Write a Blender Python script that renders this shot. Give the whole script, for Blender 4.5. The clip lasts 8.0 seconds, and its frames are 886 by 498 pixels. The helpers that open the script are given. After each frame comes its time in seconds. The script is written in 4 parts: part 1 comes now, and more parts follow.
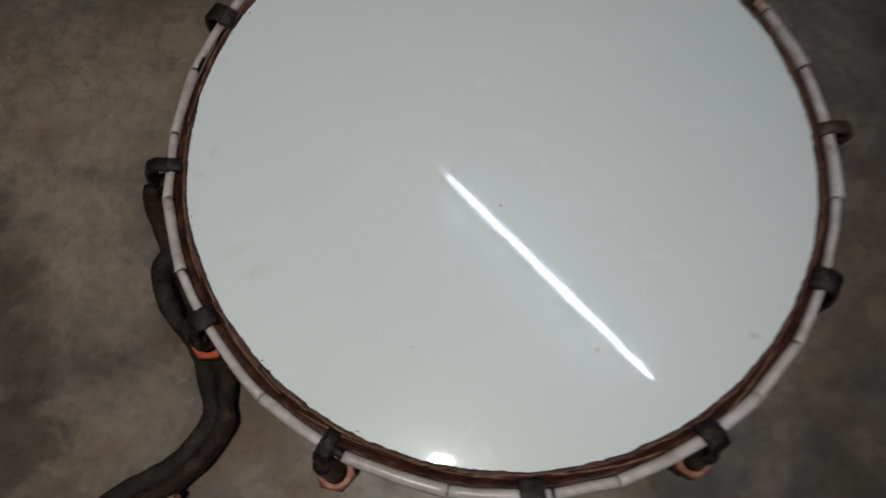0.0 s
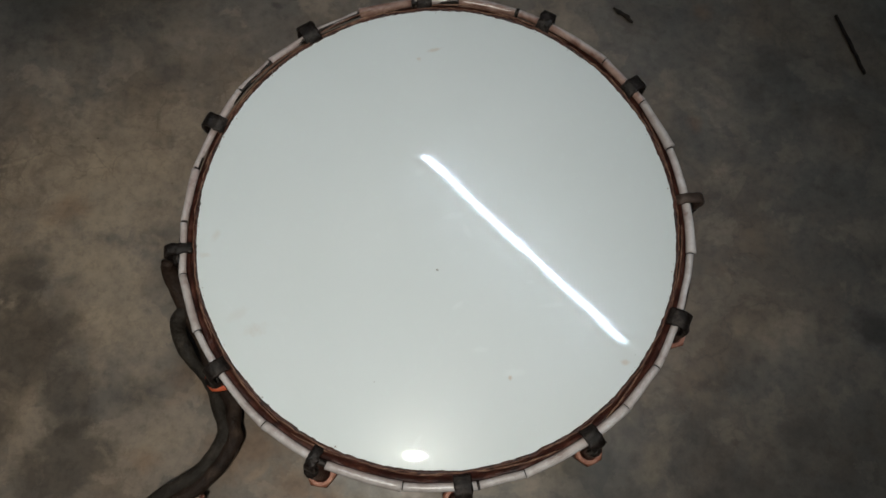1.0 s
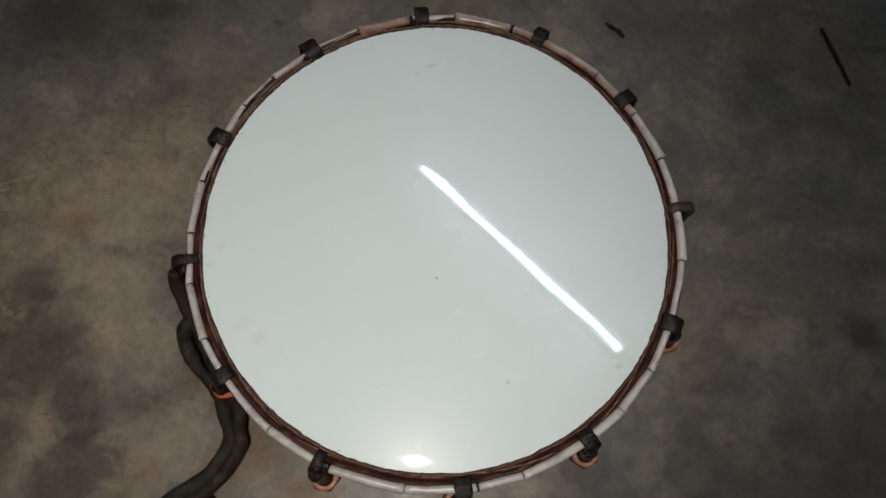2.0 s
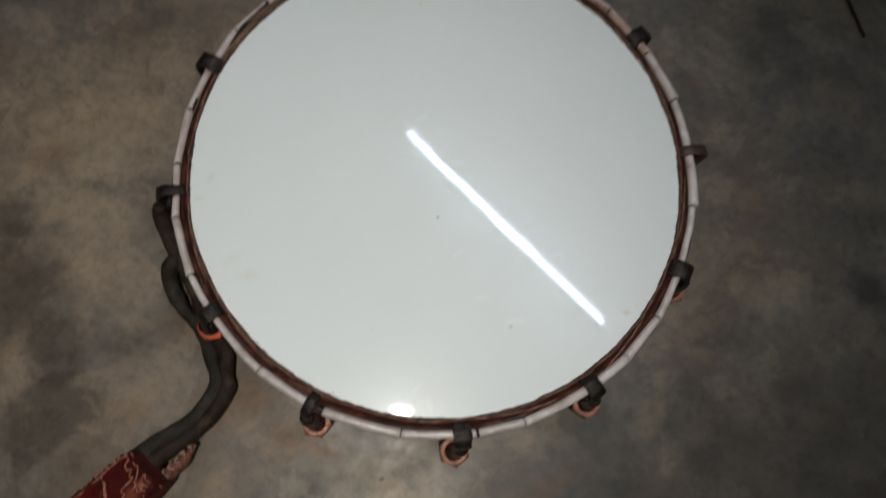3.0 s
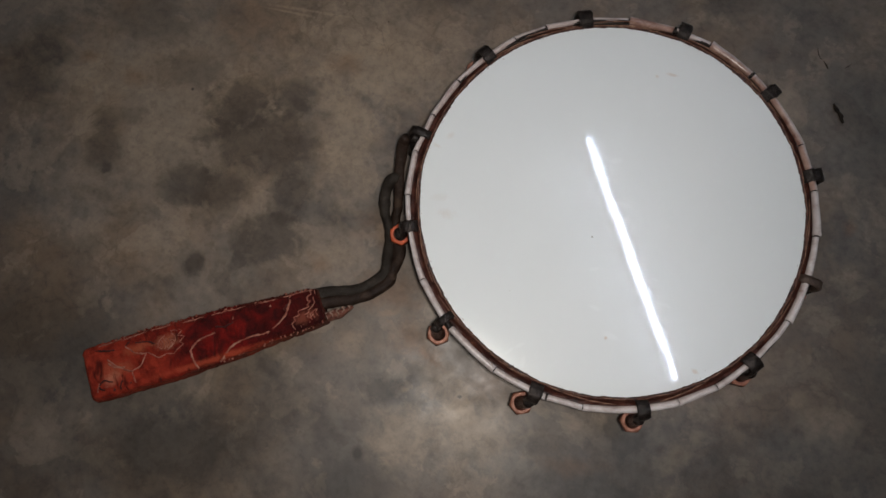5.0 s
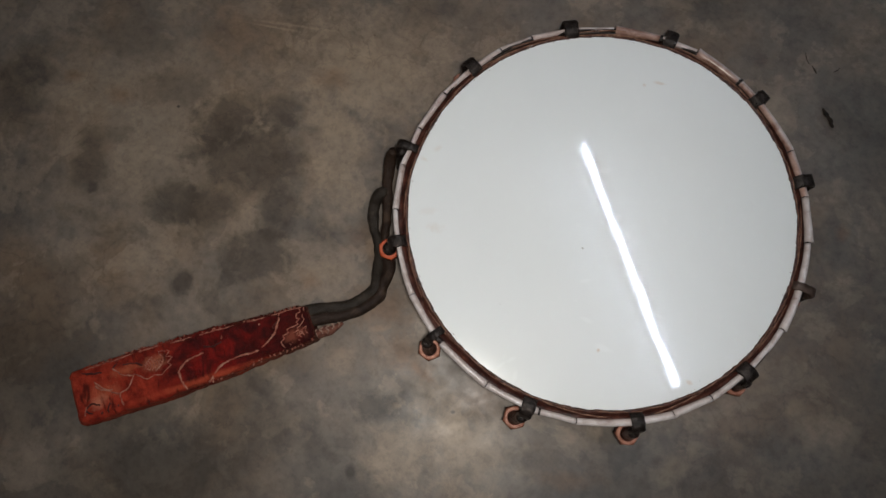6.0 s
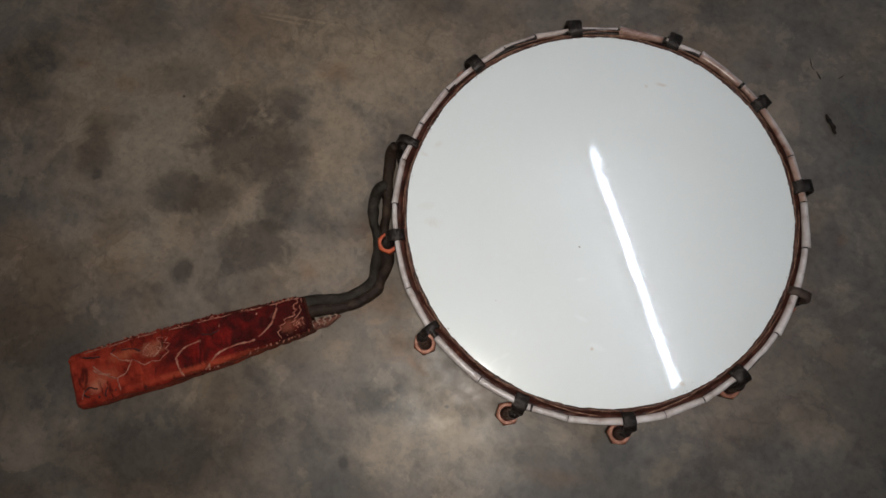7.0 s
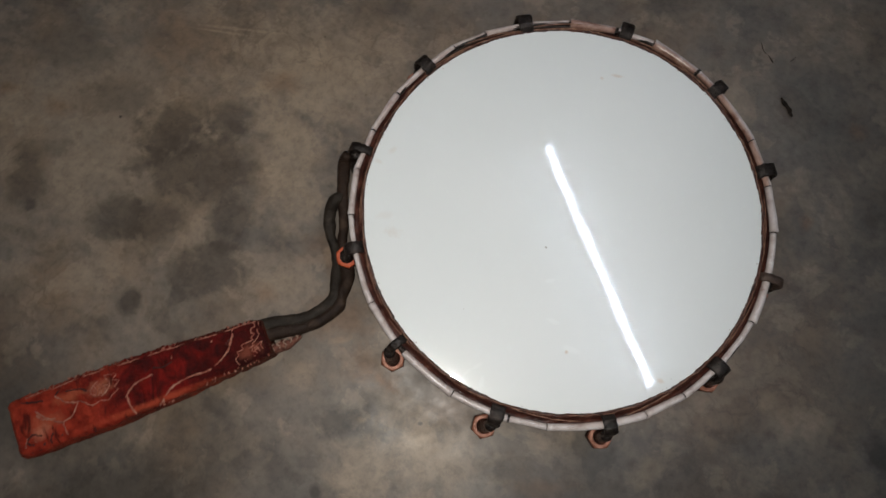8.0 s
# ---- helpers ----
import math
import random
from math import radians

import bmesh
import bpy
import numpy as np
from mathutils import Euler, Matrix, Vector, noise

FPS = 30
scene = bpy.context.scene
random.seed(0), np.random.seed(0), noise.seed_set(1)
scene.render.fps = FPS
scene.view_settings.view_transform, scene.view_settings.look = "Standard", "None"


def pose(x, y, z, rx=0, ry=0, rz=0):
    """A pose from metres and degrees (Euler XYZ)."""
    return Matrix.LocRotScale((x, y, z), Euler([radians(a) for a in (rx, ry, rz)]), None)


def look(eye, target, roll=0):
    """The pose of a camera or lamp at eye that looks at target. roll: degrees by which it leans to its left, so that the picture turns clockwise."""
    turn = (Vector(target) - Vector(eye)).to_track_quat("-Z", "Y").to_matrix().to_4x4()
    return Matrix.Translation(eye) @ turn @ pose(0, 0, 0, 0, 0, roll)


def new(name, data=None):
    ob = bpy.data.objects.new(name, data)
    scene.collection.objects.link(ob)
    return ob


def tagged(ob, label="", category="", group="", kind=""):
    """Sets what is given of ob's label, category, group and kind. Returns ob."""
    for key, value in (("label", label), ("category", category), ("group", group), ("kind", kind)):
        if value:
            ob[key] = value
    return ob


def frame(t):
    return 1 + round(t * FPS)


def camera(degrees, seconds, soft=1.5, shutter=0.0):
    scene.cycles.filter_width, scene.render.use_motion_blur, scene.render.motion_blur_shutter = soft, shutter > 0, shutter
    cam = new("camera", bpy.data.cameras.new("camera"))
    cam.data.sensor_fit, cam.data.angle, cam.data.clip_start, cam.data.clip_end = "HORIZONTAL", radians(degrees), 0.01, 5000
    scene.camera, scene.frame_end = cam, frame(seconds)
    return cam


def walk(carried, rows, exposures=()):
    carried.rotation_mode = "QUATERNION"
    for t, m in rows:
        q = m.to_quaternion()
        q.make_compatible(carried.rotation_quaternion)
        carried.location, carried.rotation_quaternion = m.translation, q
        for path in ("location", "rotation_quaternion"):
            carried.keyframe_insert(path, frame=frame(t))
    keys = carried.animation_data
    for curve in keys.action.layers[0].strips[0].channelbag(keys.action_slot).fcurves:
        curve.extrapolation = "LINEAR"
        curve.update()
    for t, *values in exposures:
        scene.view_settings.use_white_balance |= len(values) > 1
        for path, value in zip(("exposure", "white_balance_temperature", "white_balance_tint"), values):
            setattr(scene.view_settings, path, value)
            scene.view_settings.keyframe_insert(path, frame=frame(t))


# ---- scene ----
import functools

cam = camera(66.97, 8.0, soft=1.5, shutter=0.3)
ROWS = [
    (0.0, -0.0114, -0.1414, 0.3474, 18.00, -0.61, 7.40),
    (0.2, -0.0043, -0.1351, 0.3831, 16.53, -3.03, 7.13),
    (0.5, 0.0048, -0.1239, 0.4199, 14.57, -3.31, 5.32),
    (1.0, 0.0042, -0.1193, 0.4512, 15.07, -1.39, 4.90),
    (1.5, 0.0036, -0.1203, 0.4625, 15.90, -1.76, 4.47),
    (1.7, 0.0043, -0.1220, 0.4630, 15.98, -1.37, 4.46),
    (2.8, 0.0002, -0.1257, 0.4572, 15.54, -1.89, 4.95),
    (3.0, -0.0051, -0.1387, 0.4389, 13.70, -3.23, 5.36),
    (3.2, -0.0111, -0.1505, 0.4215, 11.81, -2.41, 6.65),
    (3.5, -0.0231, -0.1620, 0.4180, 11.45, -1.65, 10.57),
    (4.0, -0.0317, -0.1700, 0.4240, 10.55, -1.35, 14.90),
    (4.2, -0.0298, -0.1732, 0.4588, 11.24, -0.89, 22.47),
    (4.5, -0.0244, -0.1690, 0.5203, 10.72, -0.09, 32.12),
    (4.7, -0.0245, -0.1714, 0.5497, 10.92, 0.77, 33.73),
    (5.8, -0.0194, -0.1686, 0.5573, 11.93, 1.25, 32.32),
    (6.0, -0.0209, -0.1634, 0.5501, 11.87, 1.19, 32.31),
    (6.5, -0.0127, -0.1631, 0.5554, 12.14, 1.02, 32.80),
    (7.0, -0.0131, -0.1628, 0.5522, 11.86, 1.44, 33.98),
    (7.5, -0.0129, -0.1608, 0.5494, 11.39, 0.12, 33.99),
    (8.0, -0.0142, -0.1584, 0.5310, 12.60, -0.70, 29.52),
]
EXPOSURES = [(0.0, 0.0, 5720, 6), (0.5, 0.23, 5740, 5), (1.5, 0.34, 5770, 3), (2.8, 0.34, 5780, 5), (3.5, 0.38, 5840, 11), (4.0, 0.35, 5840, 13), (4.5, 0.31, 5840, 13), (6.0, 0.46, 5840, 11), (8.0, 0.53, 5840, 10)]
walk(cam, [(t, pose(x, y, z, rx, ry, rz)) for t, x, y, z, rx, ry, rz in ROWS], EXPOSURES)

# ---- light: one ceiling tube and the light carried beside the lens ----
world = bpy.data.worlds.new("night")
world.use_nodes = True
world.node_tree.nodes["Background"].inputs[0].default_value = (0.02, 0.02, 0.022, 1)
world.node_tree.nodes["Background"].inputs[1].default_value = 0.1
scene.world = world
TUBE_A, TUBE_B = Vector((-0.113, 1.040, 2.44)), Vector((0.778, 0.298, 2.44))
TUBE_POWER = 50.0
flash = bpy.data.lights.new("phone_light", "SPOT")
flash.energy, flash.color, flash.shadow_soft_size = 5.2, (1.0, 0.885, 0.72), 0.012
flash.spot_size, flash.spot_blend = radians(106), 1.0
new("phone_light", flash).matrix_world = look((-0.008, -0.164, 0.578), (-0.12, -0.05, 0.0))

# ---- materials ----


def material(name, rough=0.5, metal=0.0):
    m = bpy.data.materials.new(name)
    m.use_nodes = True
    nt = m.node_tree
    b = nt.nodes["Principled BSDF"]
    b.inputs["Roughness"].default_value = rough
    b.inputs["Metallic"].default_value = metal
    return m, nt, b


def node(nt, kind, **values):
    n = nt.nodes.new(kind)
    for key, value in values.items():
        n.inputs[key.replace("_", " ")].default_value = value
    return n


def coords(nt, scale=(1, 1, 1)):
    tc = nt.nodes.new("ShaderNodeTexCoord")
    mp = nt.nodes.new("ShaderNodeMapping")
    mp.inputs["Scale"].default_value = scale
    nt.links.new(tc.outputs["Object"], mp.inputs["Vector"])
    return mp.outputs[0]


def noise_tex(nt, vec, scale, detail=4.0, rough=0.55, distort=0.0):
    n = node(nt, "ShaderNodeTexNoise", Scale=scale, Detail=detail, Roughness=rough, Distortion=distort)
    nt.links.new(vec, n.inputs["Vector"])
    return n.outputs["Fac"]


def ramp(nt, fac, stops):
    r = nt.nodes.new("ShaderNodeValToRGB")
    el = r.color_ramp.elements
    while len(el) < len(stops):
        el.new(0.5)
    for e, (p, c) in zip(el, stops):
        e.position = p
        e.color = (*c, 1) if len(c) == 3 else c
    nt.links.new(fac, r.inputs[0])
    return r.outputs[0]


def mix(nt, fac, a, b, how="MIX"):
    m = nt.nodes.new("ShaderNodeMix")
    m.data_type, m.blend_type = "RGBA", how
    for sock, v in ((0, fac), (6, a), (7, b)):
        if hasattr(v, "is_linked"):
            nt.links.new(v, m.inputs[sock])
        elif sock == 0:
            m.inputs[0].default_value = v
        else:
            m.inputs[sock].default_value = (*v, 1)
    return m.outputs[2]


def calc(nt, op, a, b=0.0, clamp=False):
    m = nt.nodes.new("ShaderNodeMath")
    m.operation, m.use_clamp = op, clamp
    for i, v in enumerate((a, b)):
        if hasattr(v, "is_linked"):
            nt.links.new(v, m.inputs[i])
        else:
            m.inputs[i].default_value = v
    return m.outputs[0]


def bump(nt, b, height, strength, distance=0.001):
    n = node(nt, "ShaderNodeBump", Strength=strength, Distance=distance)
    nt.links.new(height, n.inputs["Height"])
    nt.links.new(n.outputs[0], b.inputs["Normal"])


def blend_add(nt, a, by, plus, clamp=False):
    m = nt.nodes.new("ShaderNodeMath")
    m.operation, m.use_clamp = "MULTIPLY_ADD", clamp
    for i, v in enumerate((a, by, plus)):
        if hasattr(v, "is_linked"):
            nt.links.new(v, m.inputs[i])
        else:
            m.inputs[i].default_value = v
    return m.outputs[0]


def spot_mask(nt, vec, x, y, rx, ry, turn, wobble, soft):
    """1 inside a ragged ellipse on the ground plane, 0 outside."""
    ball = nt.nodes.new("ShaderNodeTexGradient")
    ball.gradient_type = "SPHERICAL"
    tm = ball.texture_mapping
    tm.vector_type = "TEXTURE"
    tm.translation, tm.rotation, tm.scale = (x, y, 0), (0, 0, radians(turn)), (2 * rx, 2 * ry, 1)
    nt.links.new(vec, ball.inputs["Vector"])
    return blend_add(nt, ball.outputs["Fac"], 2 / soft, blend_add(nt, wobble, -1 / soft, -1 / soft), clamp=True)


def concrete():
    m, nt, b = material("stained_concrete")
    v = coords(nt)
    big = noise_tex(nt, v, 3.0, 5, 0.6, 0.2)
    mid = noise_tex(nt, v, 11.0, 9, 0.64, 0.15)
    small = noise_tex(nt, v, 42.0, 7, 0.66, 0.1)
    fine = noise_tex(nt, v, 140.0, 5, 0.7)
    grit = noise_tex(nt, v, 700.0, 3, 0.6)
    hue = noise_tex(nt, v, 7.5, 7, 0.64, 0.2)
    col = ramp(nt, mid, [(0.32, (0.135, 0.124, 0.112)), (0.44, (0.180, 0.164, 0.147)), (0.55, (0.225, 0.205, 0.180)), (0.68, (0.285, 0.260, 0.226))])
    col = mix(nt, ramp(nt, hue, [(0.48, (0, 0, 0)), (0.62, (0.65, 0.65, 0.65))]), col, (0.235, 0.178, 0.120))
    col = mix(nt, ramp(nt, hue, [(0.36, (0.75, 0.75, 0.75)), (0.50, (0, 0, 0))]), col, (0.165, 0.166, 0.162))
    col = mix(nt, ramp(nt, big, [(0.50, (0, 0, 0)), (0.70, (0.45, 0.45, 0.45))]), col, (0.145, 0.150, 0.148))
    # thin crusts of dried cement and small oily freckles
    crust = noise_tex(nt, v, 17.0, 10, 0.62, 0.3)
    col = mix(nt, ramp(nt, crust, [(0.540, (0, 0, 0)), (0.560, (0.36, 0.36, 0.36)), (0.70, (0.55, 0.55, 0.55))]), col, (0.37, 0.33, 0.275))
    col = mix(nt, ramp(nt, crust, [(0.37, (0.45, 0.45, 0.45)), (0.42, (0, 0, 0))]), col, (0.10, 0.088, 0.074))
    wob = calc(nt, "MULTIPLY", calc(nt, "SUBTRACT", noise_tex(nt, v, 52.0, 9, 0.66, 0.35), 0.5), 2.0)
    drift = calc(nt, "MULTIPLY", calc(nt, "SUBTRACT", noise_tex(nt, v, 24.0, 8, 0.68, 0.2), 0.5), 1.3)
    # floor marks, and the light and shade painted in with them
    for stains, tone, soft, edge in ((STAINS_AND_SHADE, (0.044, 0.047, 0.047), 0.6, drift), (SCUFFS_AND_LIGHT, (0.44, 0.382, 0.295), 0.7, wob), (RUST_AND_BOUNCE, (0.215, 0.128, 0.065), 0.9, wob), (STAINS_DARK, (0.060, 0.054, 0.048), 0.42, wob), (STAINS_SMALL, (0.050, 0.047, 0.044), 0.6, wob)):
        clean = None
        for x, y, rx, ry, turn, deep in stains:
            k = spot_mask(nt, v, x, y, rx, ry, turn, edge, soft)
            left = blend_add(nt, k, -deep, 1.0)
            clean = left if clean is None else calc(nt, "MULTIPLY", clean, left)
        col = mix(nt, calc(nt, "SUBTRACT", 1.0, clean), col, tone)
    col = mix(nt, 0.8, col, ramp(nt, small, [(0.30, (0.76, 0.75, 0.74)), (0.5, (1, 1, 1)), (0.70, (1.20, 1.19, 1.17))]), "MULTIPLY")
    col = mix(nt, 0.6, col, ramp(nt, fine, [(0.32, (0.62, 0.62, 0.62)), (0.5, (1, 1, 1)), (0.72, (1.22, 1.2, 1.18))]), "MULTIPLY")
    # hairline crazing and a few dropped specks
    vor = node(nt, "ShaderNodeTexVoronoi", Scale=21.0)
    vor.feature = "DISTANCE_TO_EDGE"
    warp = nt.nodes.new("ShaderNodeVectorMath")
    warp.operation = "MULTIPLY_ADD"
    nz = node(nt, "ShaderNodeTexNoise", Scale=30.0, Detail=5.0)
    nt.links.new(v, nz.inputs["Vector"])
    nt.links.new(nz.outputs["Color"], warp.inputs[0])
    warp.inputs[1].default_value = (0.05, 0.05, 0.05)
    nt.links.new(v, warp.inputs[2])
    nt.links.new(warp.outputs[0], vor.inputs["Vector"])
    line = ramp(nt, vor.outputs["Distance"], [(0.0, (1, 1, 1)), (0.022, (0, 0, 0))])
    line = calc(nt, "MULTIPLY", line, ramp(nt, hue, [(0.46, (0, 0, 0)), (0.60, (0.28, 0.28, 0.28))]))
    col = mix(nt, line, col, (0.05, 0.044, 0.037))
    specks = ramp(nt, noise_tex(nt, v, 170.0, 1, 0.4), [(0.15, (0.35, 0.32, 0.28)), (0.19, (1, 1, 1))])
    col = mix(nt, 0.8, col, specks, "MULTIPLY")
    col = mix(nt, 1.0, col, (0.895, 0.785, 0.695), "MULTIPLY")
    nt.links.new(col, b.inputs["Base Color"])
    nt.links.new(ramp(nt, small, [(0.3, (0.54, 0.54, 0.54)), (0.7, (0.34, 0.34, 0.34))]), b.inputs["Roughness"])
    h = calc(nt, "ADD", calc(nt, "MULTIPLY", fine, 0.6), calc(nt, "ADD", calc(nt, "MULTIPLY", grit, 0.3), small))
    bump(nt, b, h, 0.15, 0.0010)
    return m


# oil, scuffs and rust, with light and shade painted in among them: place, half axes, turn, depth
STAINS_DARK = [
    (-0.3156, -0.0767, 0.0355, 0.0305, 34, 0.63), (-0.2777, -0.0449, 0.0227, 0.0185, 34, 0.55), (-0.2716, -0.0472, 0.0163, 0.0064, -11, 0.47), (-0.2789, -0.0929, 0.0568, 0.0383, 24, 0.63),
    (-0.3212, -0.1133, 0.0128, 0.0128, 34, 0.41), (-0.3094, -0.1606, 0.0298, 0.0227, 34, 0.58), (-0.2815, -0.1455, 0.0291, 0.0192, 34, 0.52), (-0.2279, -0.1214, 0.0213, 0.0263, 34, 0.58),
    (-0.2234, -0.1604, 0.0376, 0.0263, 34, 0.66), (-0.3934, -0.1737, 0.0199, 0.0298, 34, 0.52), (-0.3794, -0.1865, 0.0071, 0.0074, 34, 0.63), (-0.4013, -0.1446, 0.0284, 0.0128, 34, 0.30),
    (-0.4317, -0.0556, 0.0440, 0.0256, 23, 0.39), (-0.3705, -0.0745, 0.0426, 0.0185, 29, 0.33), (-0.2620, -0.2128, 0.0102, 0.0131, 19, 0.69), (-0.2329, -0.1893, 0.0082, 0.0082, 29, 0.47),
]
STAINS_SMALL = [
    (-0.0717, -0.2102, 0.0220, 0.0150, 29, 0.75), (-0.1557, -0.2446, 0.0300, 0.0120, -28, 0.55), (-0.0967, -0.2599, 0.0130, 0.0190, 59, 0.41), (-0.0585, -0.2615, 0.0055, 0.0085, 29, 0.85),
    (-0.0145, -0.1801, 0.0024, 0.0018, 29, 0.79), (-0.3604, -0.0871, 0.0017, 0.0018, 34, 0.90), (-0.2268, 0.1874, 0.0190, 0.0140, 6, 0.53), (-0.2081, 0.1194, 0.0130, 0.0120, 5, 0.41),
    (0.3051, -0.0281, 0.0210, 0.0150, -40, 0.84), (0.2438, 0.1765, 0.0210, 0.0160, 6, 0.43), (0.3365, 0.2044, 0.0150, 0.0045, 6, 0.72), (0.3102, 0.0261, 0.0260, 0.0170, 5, 0.43),
    (-0.1400, 0.1845, 0.0060, 0.0035, -20, 0.60), (0.1900, -0.1500, 0.0180, 0.0120, 20, 0.48), (0.2500, -0.1000, 0.0300, 0.0120, 30, 0.42), (-0.1834, -0.1137, 0.0120, 0.0085, 5, 0.30),
]
# broad dark zones: darker floor, plus weaker light painted into its colour
STAINS_AND_SHADE = [
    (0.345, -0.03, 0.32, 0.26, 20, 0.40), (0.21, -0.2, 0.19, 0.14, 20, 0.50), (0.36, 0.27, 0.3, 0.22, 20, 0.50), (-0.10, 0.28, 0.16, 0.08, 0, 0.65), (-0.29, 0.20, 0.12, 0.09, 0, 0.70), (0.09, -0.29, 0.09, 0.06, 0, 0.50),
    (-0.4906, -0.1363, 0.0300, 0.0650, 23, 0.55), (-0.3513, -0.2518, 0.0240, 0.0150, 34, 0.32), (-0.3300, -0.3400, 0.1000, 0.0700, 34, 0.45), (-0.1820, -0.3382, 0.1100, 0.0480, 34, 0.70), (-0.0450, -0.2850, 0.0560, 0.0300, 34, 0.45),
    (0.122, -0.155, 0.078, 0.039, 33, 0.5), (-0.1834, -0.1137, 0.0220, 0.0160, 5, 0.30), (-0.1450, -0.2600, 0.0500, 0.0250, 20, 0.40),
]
# pale scuffs, plus the phone light's brighter pool painted into the floor
SCUFFS_AND_LIGHT = [
    (-0.2147, -0.0502, 0.0420, 0.0800, 29, 0.46), (-0.1675, -0.1396, 0.0290, 0.0140, 34, 0.40), (-0.0081, -0.1916, 0.0180, 0.0150, 29, 0.62), (-0.0370, -0.2342, 0.0380, 0.0310, 29, 0.42), (-0.3209, 0.0304, 0.0480, 0.0020, 23, 0.55),
    (-0.3301, 0.0215, 0.0320, 0.0014, 21, 0.55), (-0.1005, -0.1551, 0.0130, 0.0040, 39, 0.45), (0.2365, -0.0337, 0.0400, 0.0190, 5, 0.26), (-0.1149, -0.1964, 0.0180, 0.0135, 29, 0.25), (0.0020, -0.1980, 0.0550, 0.0380, 10, 0.50),
    (-0.3600, -0.1000, 0.1700, 0.1500, 20, 0.38), (-0.2400, 0.0350, 0.1000, 0.0750, 20, 0.50), (-0.2550, -0.1300, 0.0150, 0.0080, 60, 0.35), (-0.0550, -0.2000, 0.0060, 0.0030, 20, 0.50), (0.1550, -0.1250, 0.0260, 0.0120, 60, 0.25), (-0.0300, -0.1760, 0.0420, 0.0200, 0, 0.40),
]
# rust marks, plus reddish light bounced off the drum, painted on the floor
RUST_AND_BOUNCE = [
    (-0.4595, -0.1134, 0.0110, 0.0078, 34, 0.55), (-0.4112, -0.1057, 0.0180, 0.0120, 13, 0.45), (-0.2582, 0.0075, 0.0210, 0.0130, 23, 0.50), (-0.0527, -0.1668, 0.0200, 0.0042, -9, 0.60), (-0.0716, -0.1631, 0.0300, 0.0190, -1, 0.65),
    (0.1899, 0.2112, 0.0100, 0.0110, 6, 0.45), (0.1820, 0.1156, 0.0070, 0.0110, 5, 0.45), (-0.1730, -0.1526, 0.0140, 0.0095, 4, 0.40), (-0.1392, -0.1060, 0.0100, 0.0150, 34, 0.40), (-0.0010, -0.1600, 0.0240, 0.0150, 3, 0.40), (-0.3588, -0.0012, 0.0500, 0.0400, 0, 0.35), (-0.1080, -0.1400, 0.0420, 0.0280, 35, 0.60), (-0.1560, -0.0980, 0.0260, 0.0160, 60, 0.35), (0.0900, -0.1750, 0.0300, 0.0100, 30, 0.35),
]


def plaster(name, tone):
    m, nt, b = material(name, 0.85)
    v = coords(nt)
    n = noise_tex(nt, v, 1.7, 6, 0.6)
    nt.links.new(ramp(nt, n, [(0.3, tuple(0.82 * c for c in tone)), (0.7, tone)]), b.inputs["Base Color"])
    bump(nt, b, noise_tex(nt, v, 60, 4), 0.2, 0.002)
    return m


def head_film():
    m, nt, b = material("milky_plastic_film", 0.27)
    v = coords(nt)
    cloud = noise_tex(nt, v, 9.0, 4, 0.5)
    col = ramp(nt, cloud, [(0.3, (0.826, 0.870, 0.876)), (0.7, (0.858, 0.896, 0.902))])
    wob = calc(nt, "MULTIPLY", calc(nt, "SUBTRACT", noise_tex(nt, v, 90.0, 4, 0.7), 0.5), 2.6)
    # handling marks and a brown smear or two
    for x, y, rx, ry, turn, deep in HEAD_MARKS:
        k = spot_mask(nt, v, x, y, rx, ry, turn, wob, 0.8)
        col = mix(nt, calc(nt, "MULTIPLY", k, deep), col, (0.58, 0.38, 0.22))
    specks = ramp(nt, noise_tex(nt, v, 210.0, 1, 0.3), [(0.14, (0.45, 0.42, 0.38)), (0.165, (1, 1, 1))])
    col = mix(nt, 0.7, col, specks, "MULTIPLY")
    nt.links.new(col, b.inputs["Base Color"])
    b.inputs["Specular IOR Level"].default_value = 0.13
    # dust and finger grease dull the gloss
    gloss = noise_tex(nt, v, 130.0, 6, 0.75)
    shine = ramp(nt, gloss, [(0.30, (0.46, 0.46, 0.46)), (0.42, (0.84, 0.84, 0.84)), (0.7, (0.90, 0.90, 0.90))])
    faint = calc(nt, "MULTIPLY", wob, 0.4)
    for x, y, rx, ry, turn, deep in HEAD_DUST:
        shine = mix(nt, calc(nt, "MULTIPLY", spot_mask(nt, v, x, y, rx, ry, turn, faint, 0.5), deep), shine, (0.02, 0.02, 0.02))
    nt.links.new(shine, b.inputs["Coat Weight"])
    b.inputs["Coat IOR"].default_value = 1.5
    scuff = noise_tex(nt, v, 60.0, 5, 0.7)
    nt.links.new(ramp(nt, scuff, [(0.35, (0.020, 0.020, 0.020)), (0.75, (0.046, 0.046, 0.046))]), b.inputs["Coat Roughness"])
    n = node(nt, "ShaderNodeBump", Strength=0.06, Distance=0.0006)
    nt.links.new(calc(nt, "ADD", noise_tex(nt, v, 28.0, 3, 0.5), calc(nt, "MULTIPLY", noise_tex(nt, v, 240.0, 4, 0.7), 0.26)), n.inputs["Height"])
    nt.links.new(n.outputs[0], b.inputs["Coat Normal"])
    return m


